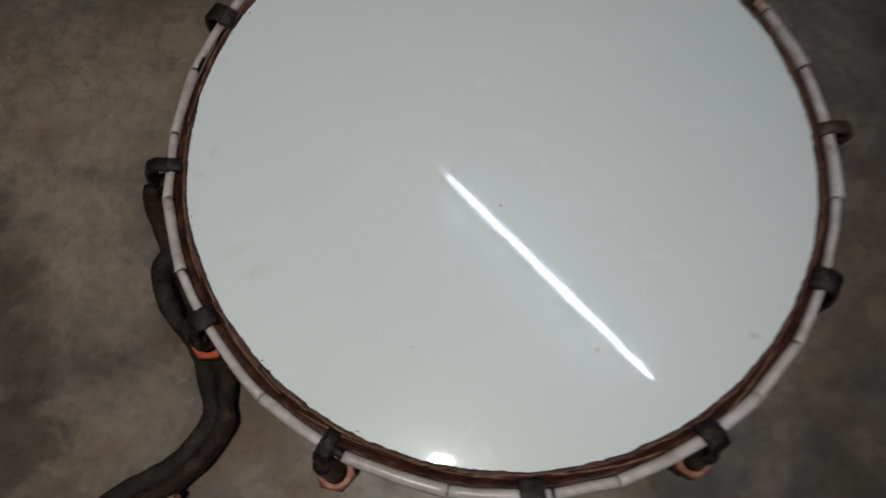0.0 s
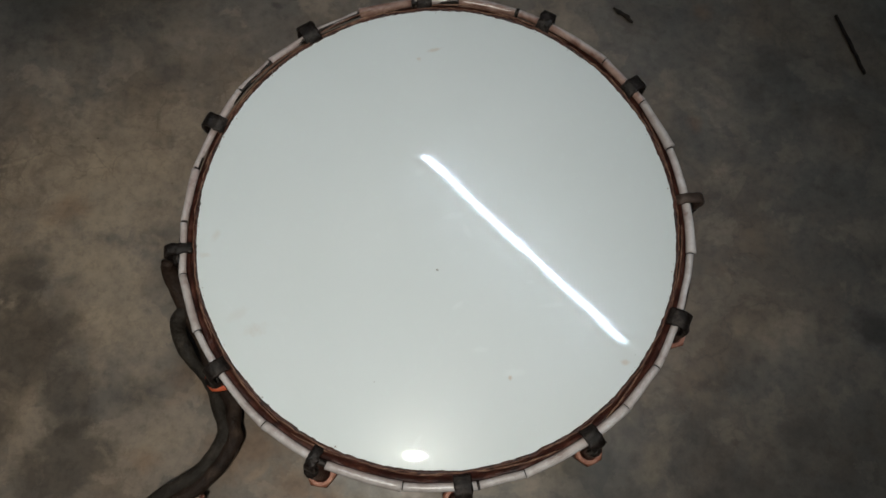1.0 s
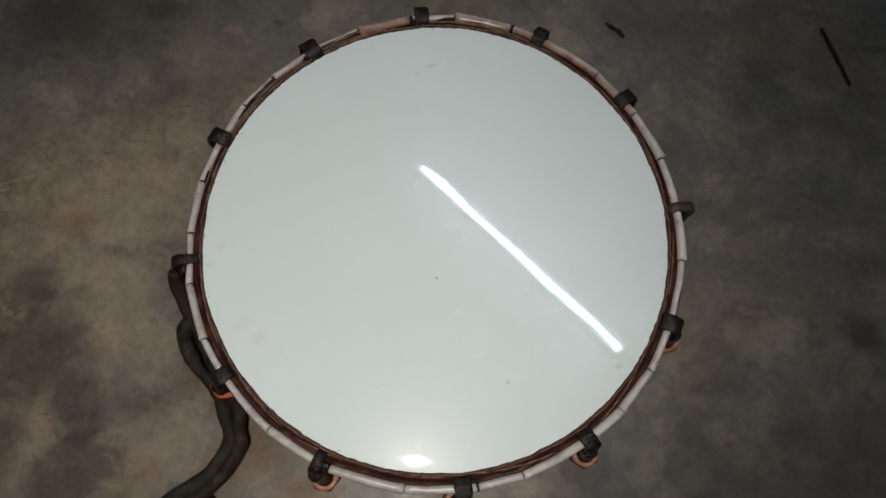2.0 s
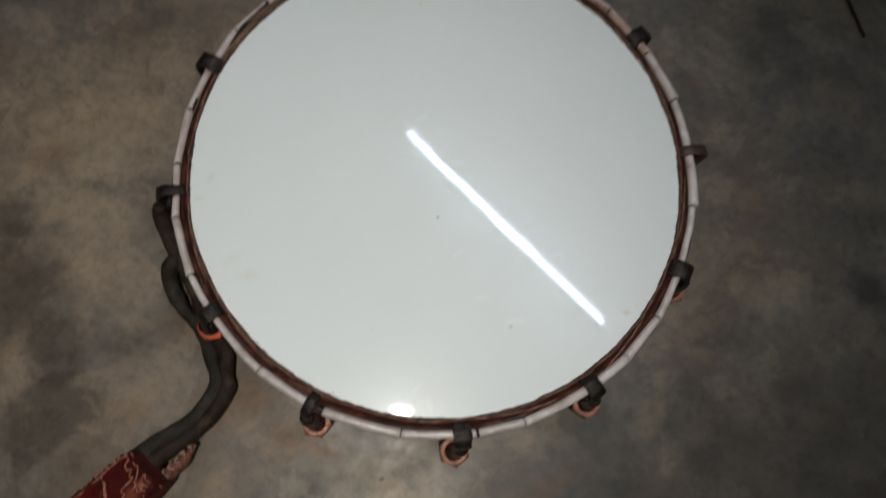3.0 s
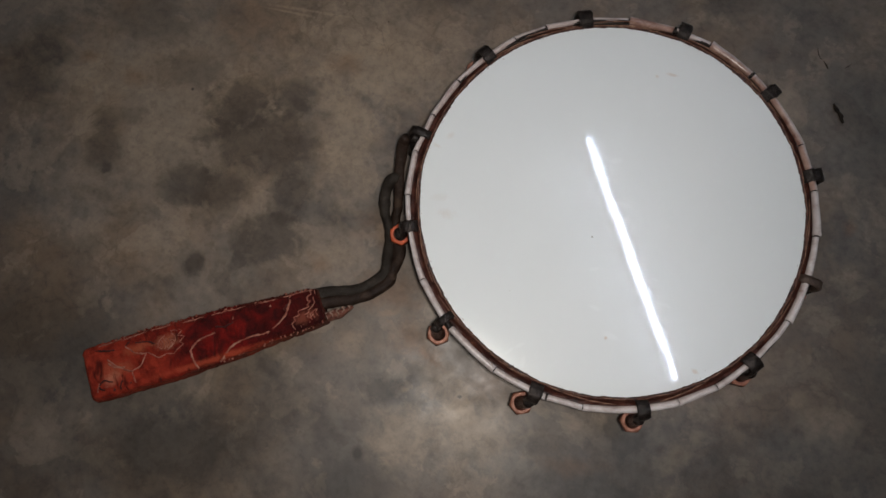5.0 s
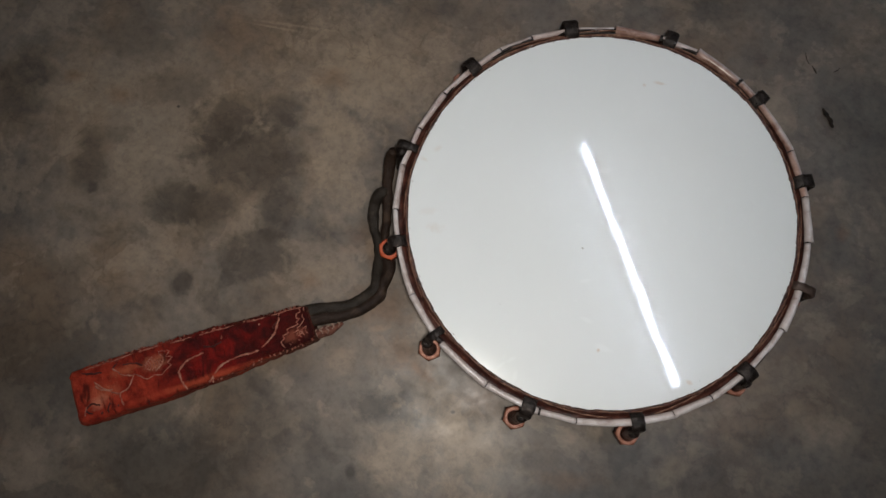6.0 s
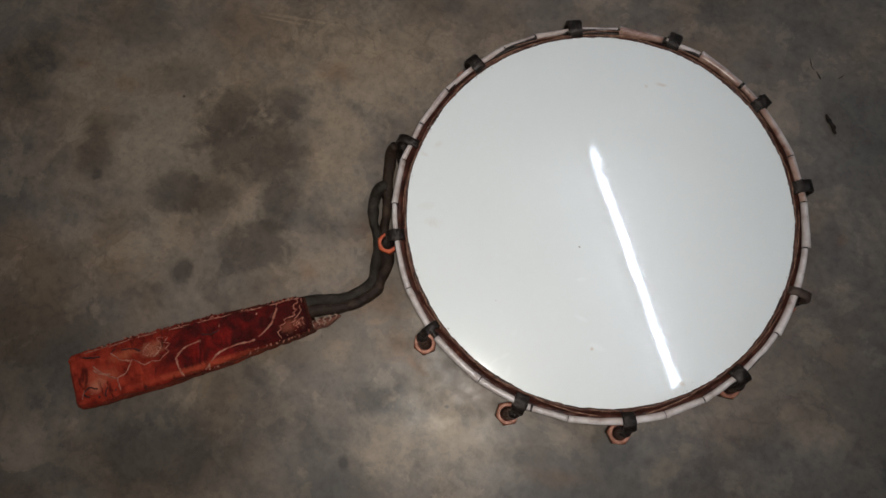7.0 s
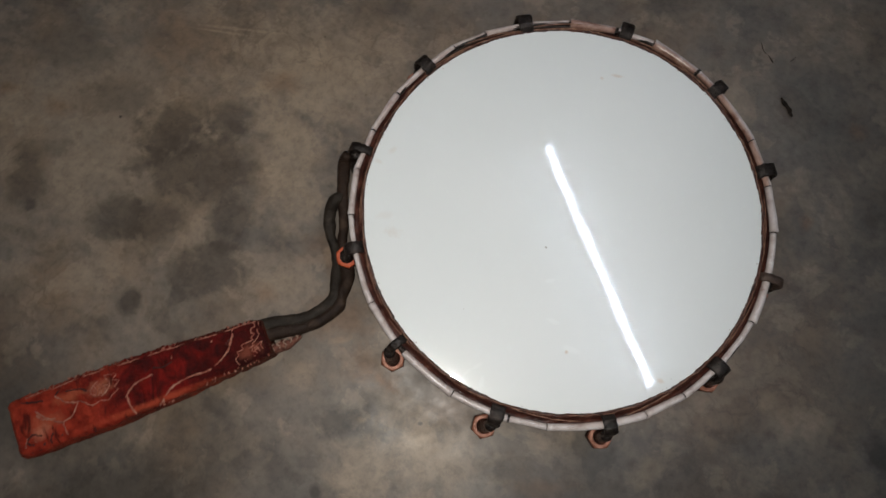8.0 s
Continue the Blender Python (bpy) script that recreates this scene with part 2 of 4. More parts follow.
HEAD_DUST = [(-0.0120, 0.0290, 0.0060, 0.0030, 40, 1.0), (0.0091, 0.0029, 0.0080, 0.0024, 15, 1.0), (0.0698, -0.0452, 0.0080, 0.0018, 10, 1.0), (0.0560, -0.0330, 0.0030, 0.0014, 10, 0.9), (0.0180, -0.0060, 0.0024, 0.0060, 30, 0.9), (0.0300, -0.0740, 0.0060, 0.0022, 10, 1.0), (0.0500, -0.0850, 0.0070, 0.0030, 10, 1.0),
             (0.0160, -0.0500, 0.0050, 0.0016, 40, 1.0), (0.0000, -0.1260, 0.0050, 0.0016, 60, 0.9), (0.0080, -0.1340, 0.0022, 0.0060, 20, 0.9), (-0.0040, -0.1330, 0.0014, 0.0050, -20, 0.9)]
HEAD_MARKS = [(-0.127, -0.022, 0.006, 0.003, 60, 0.13), (-0.095, -0.074, 0.008, 0.005, 20, 0.17), (-0.107, -0.066, 0.009, 0.003, 40, 0.07), (-0.021, 0.104, 0.003, 0.002, 0, 0.4),
              (-0.012, 0.111, 0.006, 0.0015, 20, 0.28), (-0.131, -0.034, 0.004, 0.002, 0, 0.16), (0.048, -0.088, 0.0016, 0.0016, 0, 0.5), (0.112, -0.074, 0.003, 0.002, 0, 0.3)]


def mottled(name, stops, rough, scale=60.0, bump_by=0.4, metal=0.0, per_piece=0.0, spread=0.0006, gloss=0.5):
    m, nt, b = material(name, rough, metal)
    b.inputs["Specular IOR Level"].default_value = gloss
    v = coords(nt)
    n = noise_tex(nt, v, scale, 5, 0.65, 0.3)
    col = ramp(nt, n, stops)
    if per_piece:
        oi = nt.nodes.new("ShaderNodeObjectInfo")
        col = mix(nt, 1.0, col, ramp(nt, oi.outputs["Random"], [(0.0, (1 - per_piece,) * 3), (1.0, (1.0, 1.0, 1.0))]), "MULTIPLY")
    nt.links.new(col, b.inputs["Base Color"])
    fine = noise_tex(nt, v, scale * 6, 4, 0.6)
    nt.links.new(ramp(nt, fine, [(0.3, (rough * 0.75,) * 3), (0.7, (min(1, rough * 1.25),) * 3)]), b.inputs["Roughness"])
    bump(nt, b, calc(nt, "ADD", n, fine), bump_by, spread)
    return m


def sleeve_skin(name, browning, rough, reach=0.1497):
    """White plastic, browner on the side towards the drumhead."""
    m, nt, b = material(name, rough)
    v = coords(nt)
    n = noise_tex(nt, v, 90.0, 5, 0.65, 0.3)
    col = ramp(nt, n, [(0.24, (0.26, 0.18, 0.15)), (0.36, (0.54, 0.47, 0.45)), (0.55, (0.70, 0.65, 0.64)), (0.8, (0.80, 0.77, 0.77))])
    flat = nt.nodes.new("ShaderNodeVectorMath")
    flat.operation = "MULTIPLY"
    flat.inputs[1].default_value = (1, 1, 0)
    nt.links.new(v, flat.inputs[0])
    ln = nt.nodes.new("ShaderNodeVectorMath")
    ln.operation = "LENGTH"
    nt.links.new(flat.outputs[0], ln.inputs[0])
    side = calc(nt, "MULTIPLY", calc(nt, "SUBTRACT", reach, ln.outputs["Value"]), 300.0)
    patch = noise_tex(nt, v, 34.0, 4, 0.6)
    k = calc(nt, "MULTIPLY", calc(nt, "ADD", side, calc(nt, "MULTIPLY", calc(nt, "SUBTRACT", patch, 0.5), 2.2), clamp=True), browning)
    col = mix(nt, k, col, ramp(nt, n, [(0.3, (0.19, 0.085, 0.060)), (0.7, (0.46, 0.30, 0.24))]))
    oi = nt.nodes.new("ShaderNodeObjectInfo")
    col = mix(nt, 1.0, col, ramp(nt, oi.outputs["Random"], [(0.0, (0.80, 0.78, 0.77)), (1.0, (1.0, 1.0, 1.0))]), "MULTIPLY")
    nt.links.new(col, b.inputs["Base Color"])
    bump(nt, b, calc(nt, "ADD", n, noise_tex(nt, v, 420.0, 4)), 0.3, 0.0006)
    return m


def velvet():
    m, nt, b = material("crushed_red_velvet", 0.75)
    v = coords(nt)
    n = noise_tex(nt, v, 150.0, 7, 0.72, 0.3)
    pile = noise_tex(nt, v, 26.0, 3, 0.6, 1.2)
    fuzz = calc(nt, "ADD", calc(nt, "MULTIPLY", n, 0.5), calc(nt, "MULTIPLY", noise_tex(nt, v, 55.0, 4, 0.6, 0.2), 0.5))
    deep = ramp(nt, fuzz, [(0.34, (0.016, 0.001, 0.001)), (0.46, (0.080, 0.003, 0.002)), (0.58, (0.19, 0.006, 0.003)), (0.72, (0.38, 0.022, 0.010))])
    orange_pile = ramp(nt, fuzz, [(0.34, (0.05, 0.004, 0.002)), (0.43, (0.20, 0.015, 0.006)), (0.58, (0.42, 0.050, 0.020)), (0.74, (0.60, 0.135, 0.066))])
    sep = nt.nodes.new("ShaderNodeSeparateXYZ")
    nt.links.new(v, sep.inputs[0])
    # the colour runs from darkest at the arm to pale orange at the butt
    along = calc(nt, "ADD", calc(nt, "MULTIPLY", sep.outputs["X"], 6.5), calc(nt, "MULTIPLY", calc(nt, "SUBTRACT", pile, 0.5), 1.1))
    col = mix(nt, ramp(nt, along, [(0.52, (0, 0, 0)), (1.10, (1, 1, 1))]), deep, orange_pile)
    col = mix(nt, ramp(nt, along, [(0.0, (0.35, 0.30, 0.30)), (0.42, (1, 1, 1))]), (0, 0, 0), col)
    wob = calc(nt, "MULTIPLY", calc(nt, "SUBTRACT", n, 0.5), 2.2)
    for x, y, rx, ry, tone in ((0.118, -0.0070, 0.011, 0.007, (0.50, 0.19, 0.10)), (0.114, -0.0065, 0.004, 0.003, (0.16, 0.035, 0.014)), (0.013, 0.0065, 0.011, 0.006, (0.27, 0.085, 0.048)), (0.160, 0.002, 0.015, 0.009, (0.52, 0.13, 0.060)), (0.142, -0.009, 0.012, 0.005, (0.50, 0.14, 0.06)), (0.165, 0.008, 0.010, 0.006, (0.60, 0.24, 0.14)), (0.085, 0.0165, 0.06, 0.0034, (0.48, 0.085, 0.035))):
        col = mix(nt, calc(nt, "MULTIPLY", spot_mask(nt, v, x, y, rx, ry, 0, wob, 0.7), 0.75), col, tone)
    # creases across the worn pile, their shade put into the colour
    crease = noise_tex(nt, coords(nt, (1.0, 0.32, 0.5)), 135.0, 3, 0.6, 0.4)
    col = mix(nt, ramp(nt, crease, [(0.34, (0.8, 0.8, 0.8)), (0.43, (0, 0, 0))]), col, (0.050, 0.004, 0.002))
    col = mix(nt, 1.0, col, (0.88, 0.78, 0.78), "MULTIPLY")
    nt.links.new(col, b.inputs["Base Color"])
    b.inputs["Specular IOR Level"].default_value = 0.2
    b.inputs["Sheen Weight"].default_value = 0.12
    b.inputs["Sheen Roughness"].default_value = 0.4
    b.inputs["Sheen Tint"].default_value = (1.0, 0.35, 0.2, 1)
    bump(nt, b, calc(nt, "ADD", calc(nt, "ADD", n, pile), crease), 1.0, 0.0020)
    return m


def glow(name, colour, power):
    m, nt, b = material(name, 0.3)
    b.inputs["Base Color"].default_value = (0.9, 0.9, 0.9, 1)
    b.inputs["Emission Color"].default_value = (*colour, 1)
    b.inputs["Emission Strength"].default_value = power
    return m


CONCRETE = concrete()
WALL = plaster("limewashed_plaster", (0.52, 0.50, 0.46))
CEILING = plaster("ceiling_plaster", (0.62, 0.61, 0.58))
FILM = head_film()
SHELL = mottled("dark_stained_wood", [(0.3, (0.045, 0.017, 0.010)), (0.6, (0.11, 0.045, 0.026)), (0.8, (0.17, 0.075, 0.042))], 0.55, 40)
COLLAR = mottled("old_brown_hide", [(0.30, (0.012, 0.004, 0.003)), (0.48, (0.042, 0.012, 0.008)), (0.66, (0.095, 0.032, 0.020)), (0.84, (0.28, 0.14, 0.09))], 0.42, 120, 0.9)
FRAY = mottled("frayed_hide_edge", [(0.3, (0.06, 0.022, 0.013)), (0.5, (0.17, 0.080, 0.048)), (0.75, (0.38, 0.23, 0.15))], 0.6, 160, 0.8)
SLEEVE = sleeve_skin("scuffed_white_plastic", 0.45, 0.24)
SLEEVE_TAN = sleeve_skin("browned_white_plastic", 0.95, 0.22, 0.1512)
IRON = mottled("blackened_iron", [(0.3, (0.008, 0.006, 0.005)), (0.52, (0.022, 0.016, 0.014)), (0.72, (0.070, 0.052, 0.044)), (0.85, (0.16, 0.12, 0.10))], 0.32, 230, 0.8, metal=0.4)
IRON_RUST = mottled("rusty_iron", [(0.3, (0.030, 0.020, 0.015)), (0.55, (0.085, 0.055, 0.042)), (0.8, (0.16, 0.11, 0.085))], 0.5, 180, 0.6, metal=0.25)
WRAP_BROWN = mottled("brown_black_wrap", [(0.3, (0.011, 0.006, 0.004)), (0.55, (0.031, 0.018, 0.012)), (0.8, (0.082, 0.052, 0.034))], 0.55, 110, 1.0, spread=0.0010, gloss=0.25)
WRAP = mottled("grey_black_wrap", [(0.3, (0.012, 0.009, 0.007)), (0.55, (0.031, 0.024, 0.018)), (0.8, (0.078, 0.060, 0.046))], 0.6, 110, 1.0, spread=0.0010, gloss=0.25)
NUT = mottled("worn_red_lead_paint", [(0.25, (0.085, 0.030, 0.018)), (0.42, (0.32, 0.125, 0.075)), (0.62, (0.50, 0.235, 0.160)), (0.80, (0.68, 0.44, 0.34))], 0.35, 160, 0.7, metal=0.15, per_piece=0.25)
NUT_NEW = mottled("fresh_red_lead_paint", [(0.25, (0.30, 0.045, 0.015)), (0.5, (0.58, 0.105, 0.035)), (0.8, (0.68, 0.17, 0.07))], 0.45, 110, 0.4)
NUT_EDGE = mottled("dark_nut_rim", [(0.3, (0.035, 0.012, 0.008)), (0.7, (0.14, 0.045, 0.026))], 0.5, 150)
VELVET = velvet()
THREAD = mottled("pale_couched_thread", [(0.3, (0.16, 0.022, 0.012)), (0.48, (0.32, 0.105, 0.066)), (0.75, (0.52, 0.29, 0.20))], 0.8, 260)
WORN_CLOTH = mottled("worn_brown_cloth", [(0.3, (0.060, 0.014, 0.009)), (0.5, (0.17, 0.060, 0.038)), (0.75, (0.36, 0.20, 0.14))], 0.8, 240, 0.8)
TRIM = mottled("pale_woven_trim", [(0.3, (0.16, 0.075, 0.05)), (0.5, (0.30, 0.19, 0.14)), (0.75, (0.50, 0.38, 0.30))], 0.8, 320)
FOLD_SHADE = mottled("dark_fold_shade", [(0.3, (0.020, 0.003, 0.002)), (0.7, (0.085, 0.012, 0.007))], 0.8, 200)
TWIG = mottled("dry_twig_bark", [(0.3, (0.004, 0.003, 0.003)), (0.7, (0.028, 0.020, 0.014))], 0.8, 200, gloss=0.2)
FIBRE = mottled("brown_fibre", [(0.3, (0.03, 0.022, 0.017)), (0.7, (0.075, 0.056, 0.042))], 0.8, 200, gloss=0.2)
GLASS_TUBE = glow("lit_fluorescent_tube", (0.82, 0.91, 1.0), TUBE_POWER)
ENAMEL = mottled("white_enamel", [(0.3, (0.6, 0.6, 0.58)), (0.7, (0.75, 0.75, 0.73))], 0.4, 10)

# ---- mesh helpers ----


def mesh_of(name, bm, mat, smooth=True):
    bmesh.ops.recalc_face_normals(bm, faces=bm.faces)
    me = bpy.data.meshes.new(name)
    bm.to_mesh(me)
    bm.free()
    for p in me.polygons:
        p.use_smooth = smooth
    for one in (mat if isinstance(mat, (list, tuple)) else [mat]):
        me.materials.append(one)
    return me


def part(name, bm, mat, parent=None, label="", smooth=True):
    ob = new(name, mesh_of(name, bm, mat, smooth))
    ob.parent = parent
    if label:
        ob["label"] = label
    return ob


def box(bm, lo, hi, bevel=0.0):
    size = [b - a for a, b in zip(lo, hi)]
    mid = [(a + b) / 2 for a, b in zip(lo, hi)]
    made = bmesh.ops.create_cube(bm, size=1, matrix=Matrix.Translation(mid) @ Matrix.Diagonal((*size, 1)))
    if bevel:
        edges = {e for v in made["verts"] for e in v.link_edges}
        bmesh.ops.bevel(bm, geom=list(edges), offset=bevel, segments=2, affect="EDGES")


def skin(bm, rings, closed=False, caps=True):
    """Faces over rings of points, each ring of the same count and closed on itself."""
    rows = [[bm.verts.new(p) for p in ring] for ring in rings]
    n = len(rows[0])
    pairs = list(zip(rows, rows[1:])) + ([(rows[-1], rows[0])] if closed else [])
    for a, b in pairs:
        for i in range(n):
            bm.faces.new((a[i], a[(i + 1) % n], b[(i + 1) % n], b[i]))
    if caps and not closed:
        bm.faces.new(rows[0])
        bm.faces.new(rows[-1][::-1])


def spline(points, steps):
    """Catmull-Rom through points of any dimension."""
    pts = [np.array(p, float) for p in points]
    pts = [2 * pts[0] - pts[1]] + pts + [2 * pts[-1] - pts[-2]]
    out = []
    for i in range(1, len(pts) - 2):
        p0, p1, p2, p3 = pts[i - 1:i + 3]
        for k in range(steps):
            u = k / steps
            out.append(0.5 * (2 * p1 + (p2 - p0) * u + (2 * p0 - 5 * p1 + 4 * p2 - p3) * u * u + (3 * p1 - p0 - 3 * p2 + p3) * u ** 3))
    out.append(pts[-2])
    return out


def sweep(bm, path, sides=12, wobble=0.0, seed=0.0, up=(0, 0, 1)):
    """A bar along rows of x, y, z, half width, half height."""
    rings = []
    for i, row in enumerate(path):
        p = Vector(row[:3])
        t = Vector(path[min(i + 1, len(path) - 1)][:3]) - Vector(path[max(i - 1, 0)][:3])
        t.normalize()
        side = t.cross(Vector(up)).normalized()
        top = side.cross(t).normalized()
        ring = []
        for k in range(sides):
            a = 2 * math.pi * k / sides
            r = 1 + wobble * noise.noise(Vector((p.x * 160 + seed, p.y * 160 + math.cos(a), p.z * 160 + math.sin(a))))
            ring.append(p + side * (math.cos(a) * row[3] * r) + top * (math.sin(a) * row[4] * r))
        rings.append(ring)
    skin(bm, rings)


def lathe(bm, profile, count=192, ragged=None, closed=True):
    """Turn a profile of (r, z) round the z axis; ragged(i, angle) shifts a profile point."""
    rings = []
    for k in range(count):
        a = 2 * math.pi * k / count
        ring = []
        for i, (r, z) in enumerate(profile):
            dr, dz = ragged(i, a) if ragged else (0, 0)
            ring.append(((r + dr) * math.cos(a), (r + dr) * math.sin(a), z + dz))
        rings.append(ring)
    rows = [[bm.verts.new(p) for p in ring] for ring in rings]
    n = len(profile)
    for a, b in zip(rows, rows[1:] + rows[:1]):
        for i in range(n if closed else n - 1):
            bm.faces.new((a[i], a[(i + 1) % n], b[(i + 1) % n], b[i]))


def polar(deg, r, z):
    return Vector((r * math.cos(radians(deg)), r * math.sin(radians(deg)), z))


# ---- the room: floor, walls, ceiling ----
X0, X1, Y0, Y1, TOP = -1.9, 2.3, -2.2, 2.2, 2.52


def structure(name, lo, hi, mat, label):
    bm = bmesh.new()
    box(bm, lo, hi)
    return tagged(part(name, bm, mat, smooth=False), label, name.split("_")[0], kind="structure")


structure("floor", (X0, Y0, -0.12), (X1, Y1, 0.0), CONCRETE, "worn grey concrete floor with dark oil stains, pale scuffs, painted light and shade")
structure("ceiling", (X0, Y0, TOP), (X1, Y1, TOP + 0.1), CEILING, "plain off-white plastered ceiling")
structure("wall_west", (X0 - 0.15, Y0 - 0.15, -0.12), (X0, Y1 + 0.15, TOP + 0.1), WALL, "plain limewashed plaster wall")
structure("wall_east", (X1, Y0 - 0.15, -0.12), (X1 + 0.15, Y1 + 0.15, TOP + 0.1), WALL, "plain limewashed plaster wall")
structure("wall_south", (X0, Y0 - 0.15, -0.12), (X1, Y0, TOP + 0.1), WALL, "plain limewashed plaster wall")
structure("wall_north", (X0, Y1, -0.12), (X1, Y1 + 0.15, TOP + 0.1), WALL, "plain limewashed plaster wall")

# ---- the fluorescent lamp under the ceiling ----


def tube_lamp():
    lamp = tagged(new("fluorescent_lamp"), "lit white fluorescent tube on a slim white ceiling batten", "lamp")
    run = TUBE_B - TUBE_A
    lamp.matrix_world = Matrix.Translation((TUBE_A + TUBE_B) / 2) @ Matrix.Rotation(math.atan2(run.y, run.x), 4, "Z")
    half = run.length / 2
    bm = bmesh.new()
    skin(bm, [[(x, 0.0095 * math.cos(a), 0.0095 * math.sin(a)) for a in [2 * math.pi * k / 16 for k in range(16)]] for x in (-half, half)])
    part("tube", bm, GLASS_TUBE, lamp)
    for s in (-1, 1):
        bm = bmesh.new()
        box(bm, (min(s * half, s * (half + 0.025)), -0.016, -0.018), (max(s * half, s * (half + 0.025)), 0.016, 0.062), 0.003)
        part("lamp_holder", bm, ENAMEL, lamp)
    bm = bmesh.new()
    box(bm, (-half - 0.03, -0.02, 0.050), (half + 0.03, 0.02, TOP - 2.44), 0.002)
    part("batten", bm, ENAMEL, lamp)


tube_lamp()

# ---- the hand drum ----
ZT = 0.0774          # top of the hoop
ZH = 0.0763          # the drumhead
drum = tagged(new("hand_drum"), "round white-headed hand drum with red velvet grip, lying on concrete", "drum")

bm = bmesh.new()
lathe(bm, [(0.1375, 0.0), (0.1440, 0.0), (0.1448, 0.001), (0.1448, 0.069), (0.1425, 0.0715), (0.1375, 0.0715)], 160)
part("shell", bm, SHELL, drum, "dark brown stained wooden shell")


DENT = [(-180, -0.0024), (-172, -0.0016), (-160, 0.0), (75, 0.0), (90, -0.0006), (102, -0.0022), (115, -0.0028), (128, -0.0036), (140, -0.0032), (160, -0.0030), (180, -0.0024)]


@functools.lru_cache(maxsize=None)
def pressed_in(step):
    around = [(step / 4 + o + 180) % 360 - 180 for o in (-6, -3, 0, 3, 6)]
    return float(np.mean(np.interp(around, [d for d, _ in DENT], [m for _, m in DENT])))


def dent(deg):
    """How far the hoop is pressed in on the side where the drum is out of round."""
    q = ((deg + 180) % 360 - 180) * 4
    low = math.floor(q)
    return pressed_in(low) * (low + 1 - q) + pressed_in(low + 1) * (q - low)


def rag(scale, seed, amount):
    return lambda a: amount * noise.fractal(Vector((math.cos(a) * scale, math.sin(a) * scale, seed)), 0.6, 2.1, 5)


head_rag = rag(14, 3.0, 0.0006)
bm = bmesh.new()
rim = []
for k in range(256):
    a = 2 * math.pi * k / 256
    rim.append(a)
def head_z(r):
    """Flat film, bent down near the rim to place the lamp's highlight for the camera."""
    return ZH - 2.0 * max(0.0, r - 0.131) ** 2


levels = [(r, head_z(r)) for r in (0.02, 0.05, 0.09, 0.115, 0.122, 0.127, 0.131, 0.132, 0.133, 0.134, 0.1355, 0.1370, 0.1385, 0.1402)] + [(0.1412, head_z(0.1412)), (0.1424, ZH - 0.0014), (0.1432, ZH - 0.0026)]
pressed = [dent(math.degrees(a)) for a in rim]
rings = []
for r, z in levels:
    edge = max(0.0, (r - 0.115) / 0.025)
    rings.append([((r + 0.5 * edge * p + (head_rag(a) if r > 0.139 else 0)) * math.cos(a), (r + 0.5 * edge * p + (head_rag(a) if r > 0.139 else 0)) * math.sin(a), z) for a, p in zip(rim, pressed)])
skin(bm, rings[::-1])
part("drumhead", bm, FILM, drum, "glossy milky white plastic drumhead")

# the brown collar in the channel between head and hoop, ragged along the head
inner, outer, wave = rag(60, 7.0, 0.0005), rag(7, 1.0, 0.0010), rag(22, 5.0, 0.0011)


def collar_rag(i, a):
    d = dent(math.degrees(a))
    if i <= 1:
        return inner(a) + 0.5 * outer(a) + 0.5 * d, abs(wave(a)) * 0.5
    return (0.3 * outer(a) + (0.5 + 0.1 * i) * d, wave(a)) if i < 5 else (d, 0)


bm = bmesh.new()
lathe(bm, [(0.1405, ZH - 0.0008), (0.1407, ZH + 0.0002), (0.1424, ZH + 0.0003), (0.1436, ZH - 0.0014), (0.1450, ZH - 0.0042), (0.1468, ZH - 0.0046), (0.1484, ZH - 0.0050),
           (0.1484, ZH - 0.012), (0.1450, ZH - 0.012), (0.1450, ZH - 0.0075), (0.1433, ZH - 0.0050)], 480, collar_rag)
part("head_collar", bm, COLLAR, drum, "dark brown hide collar with ragged edge")

lip = rag(12, 11.0, 0.0010)
lip_z = rag(26, 2.0, 0.0009)
bm = bmesh.new()
lathe(bm, [(0.1421 + 0.0004 * math.cos(u), ZH + 0.0003 + 0.0006 * math.sin(u)) for u in [2 * math.pi * k / 6 for k in range(6)]], 420, lambda i, a: (lip(a) + 0.5 * dent(math.degrees(a)), lip_z(a) * 0.5))
part("frayed_lip", bm, FRAY, drum, "pale brown frayed edge")

# crumbs of hide stuck along the edge of the head
bm = bmesh.new()
for _ in range(46):
    a, r = random.uniform(100, 330) if random.random() < 0.75 else random.uniform(-30, 100), 0.1405 - abs(random.gauss(0, 0.0007))
    r += 0.5 * dent(a)
    sz = random.uniform(0.0002, 0.0005)
    bmesh.ops.create_icosphere(bm, subdivisions=1, radius=sz, matrix=Matrix.Translation(polar(a, r, head_z(r) + sz * 0.2)) @ Matrix.Rotation(random.uniform(0, 3), 4, "Z") @ Matrix.Diagonal((random.uniform(0.6, 1.8), random.uniform(0.5, 1.0), 0.4, 1)))
part("hide_crumbs", bm, FRAY, drum, "brown crumbs along the head's edge")["kind"] = "stuff"

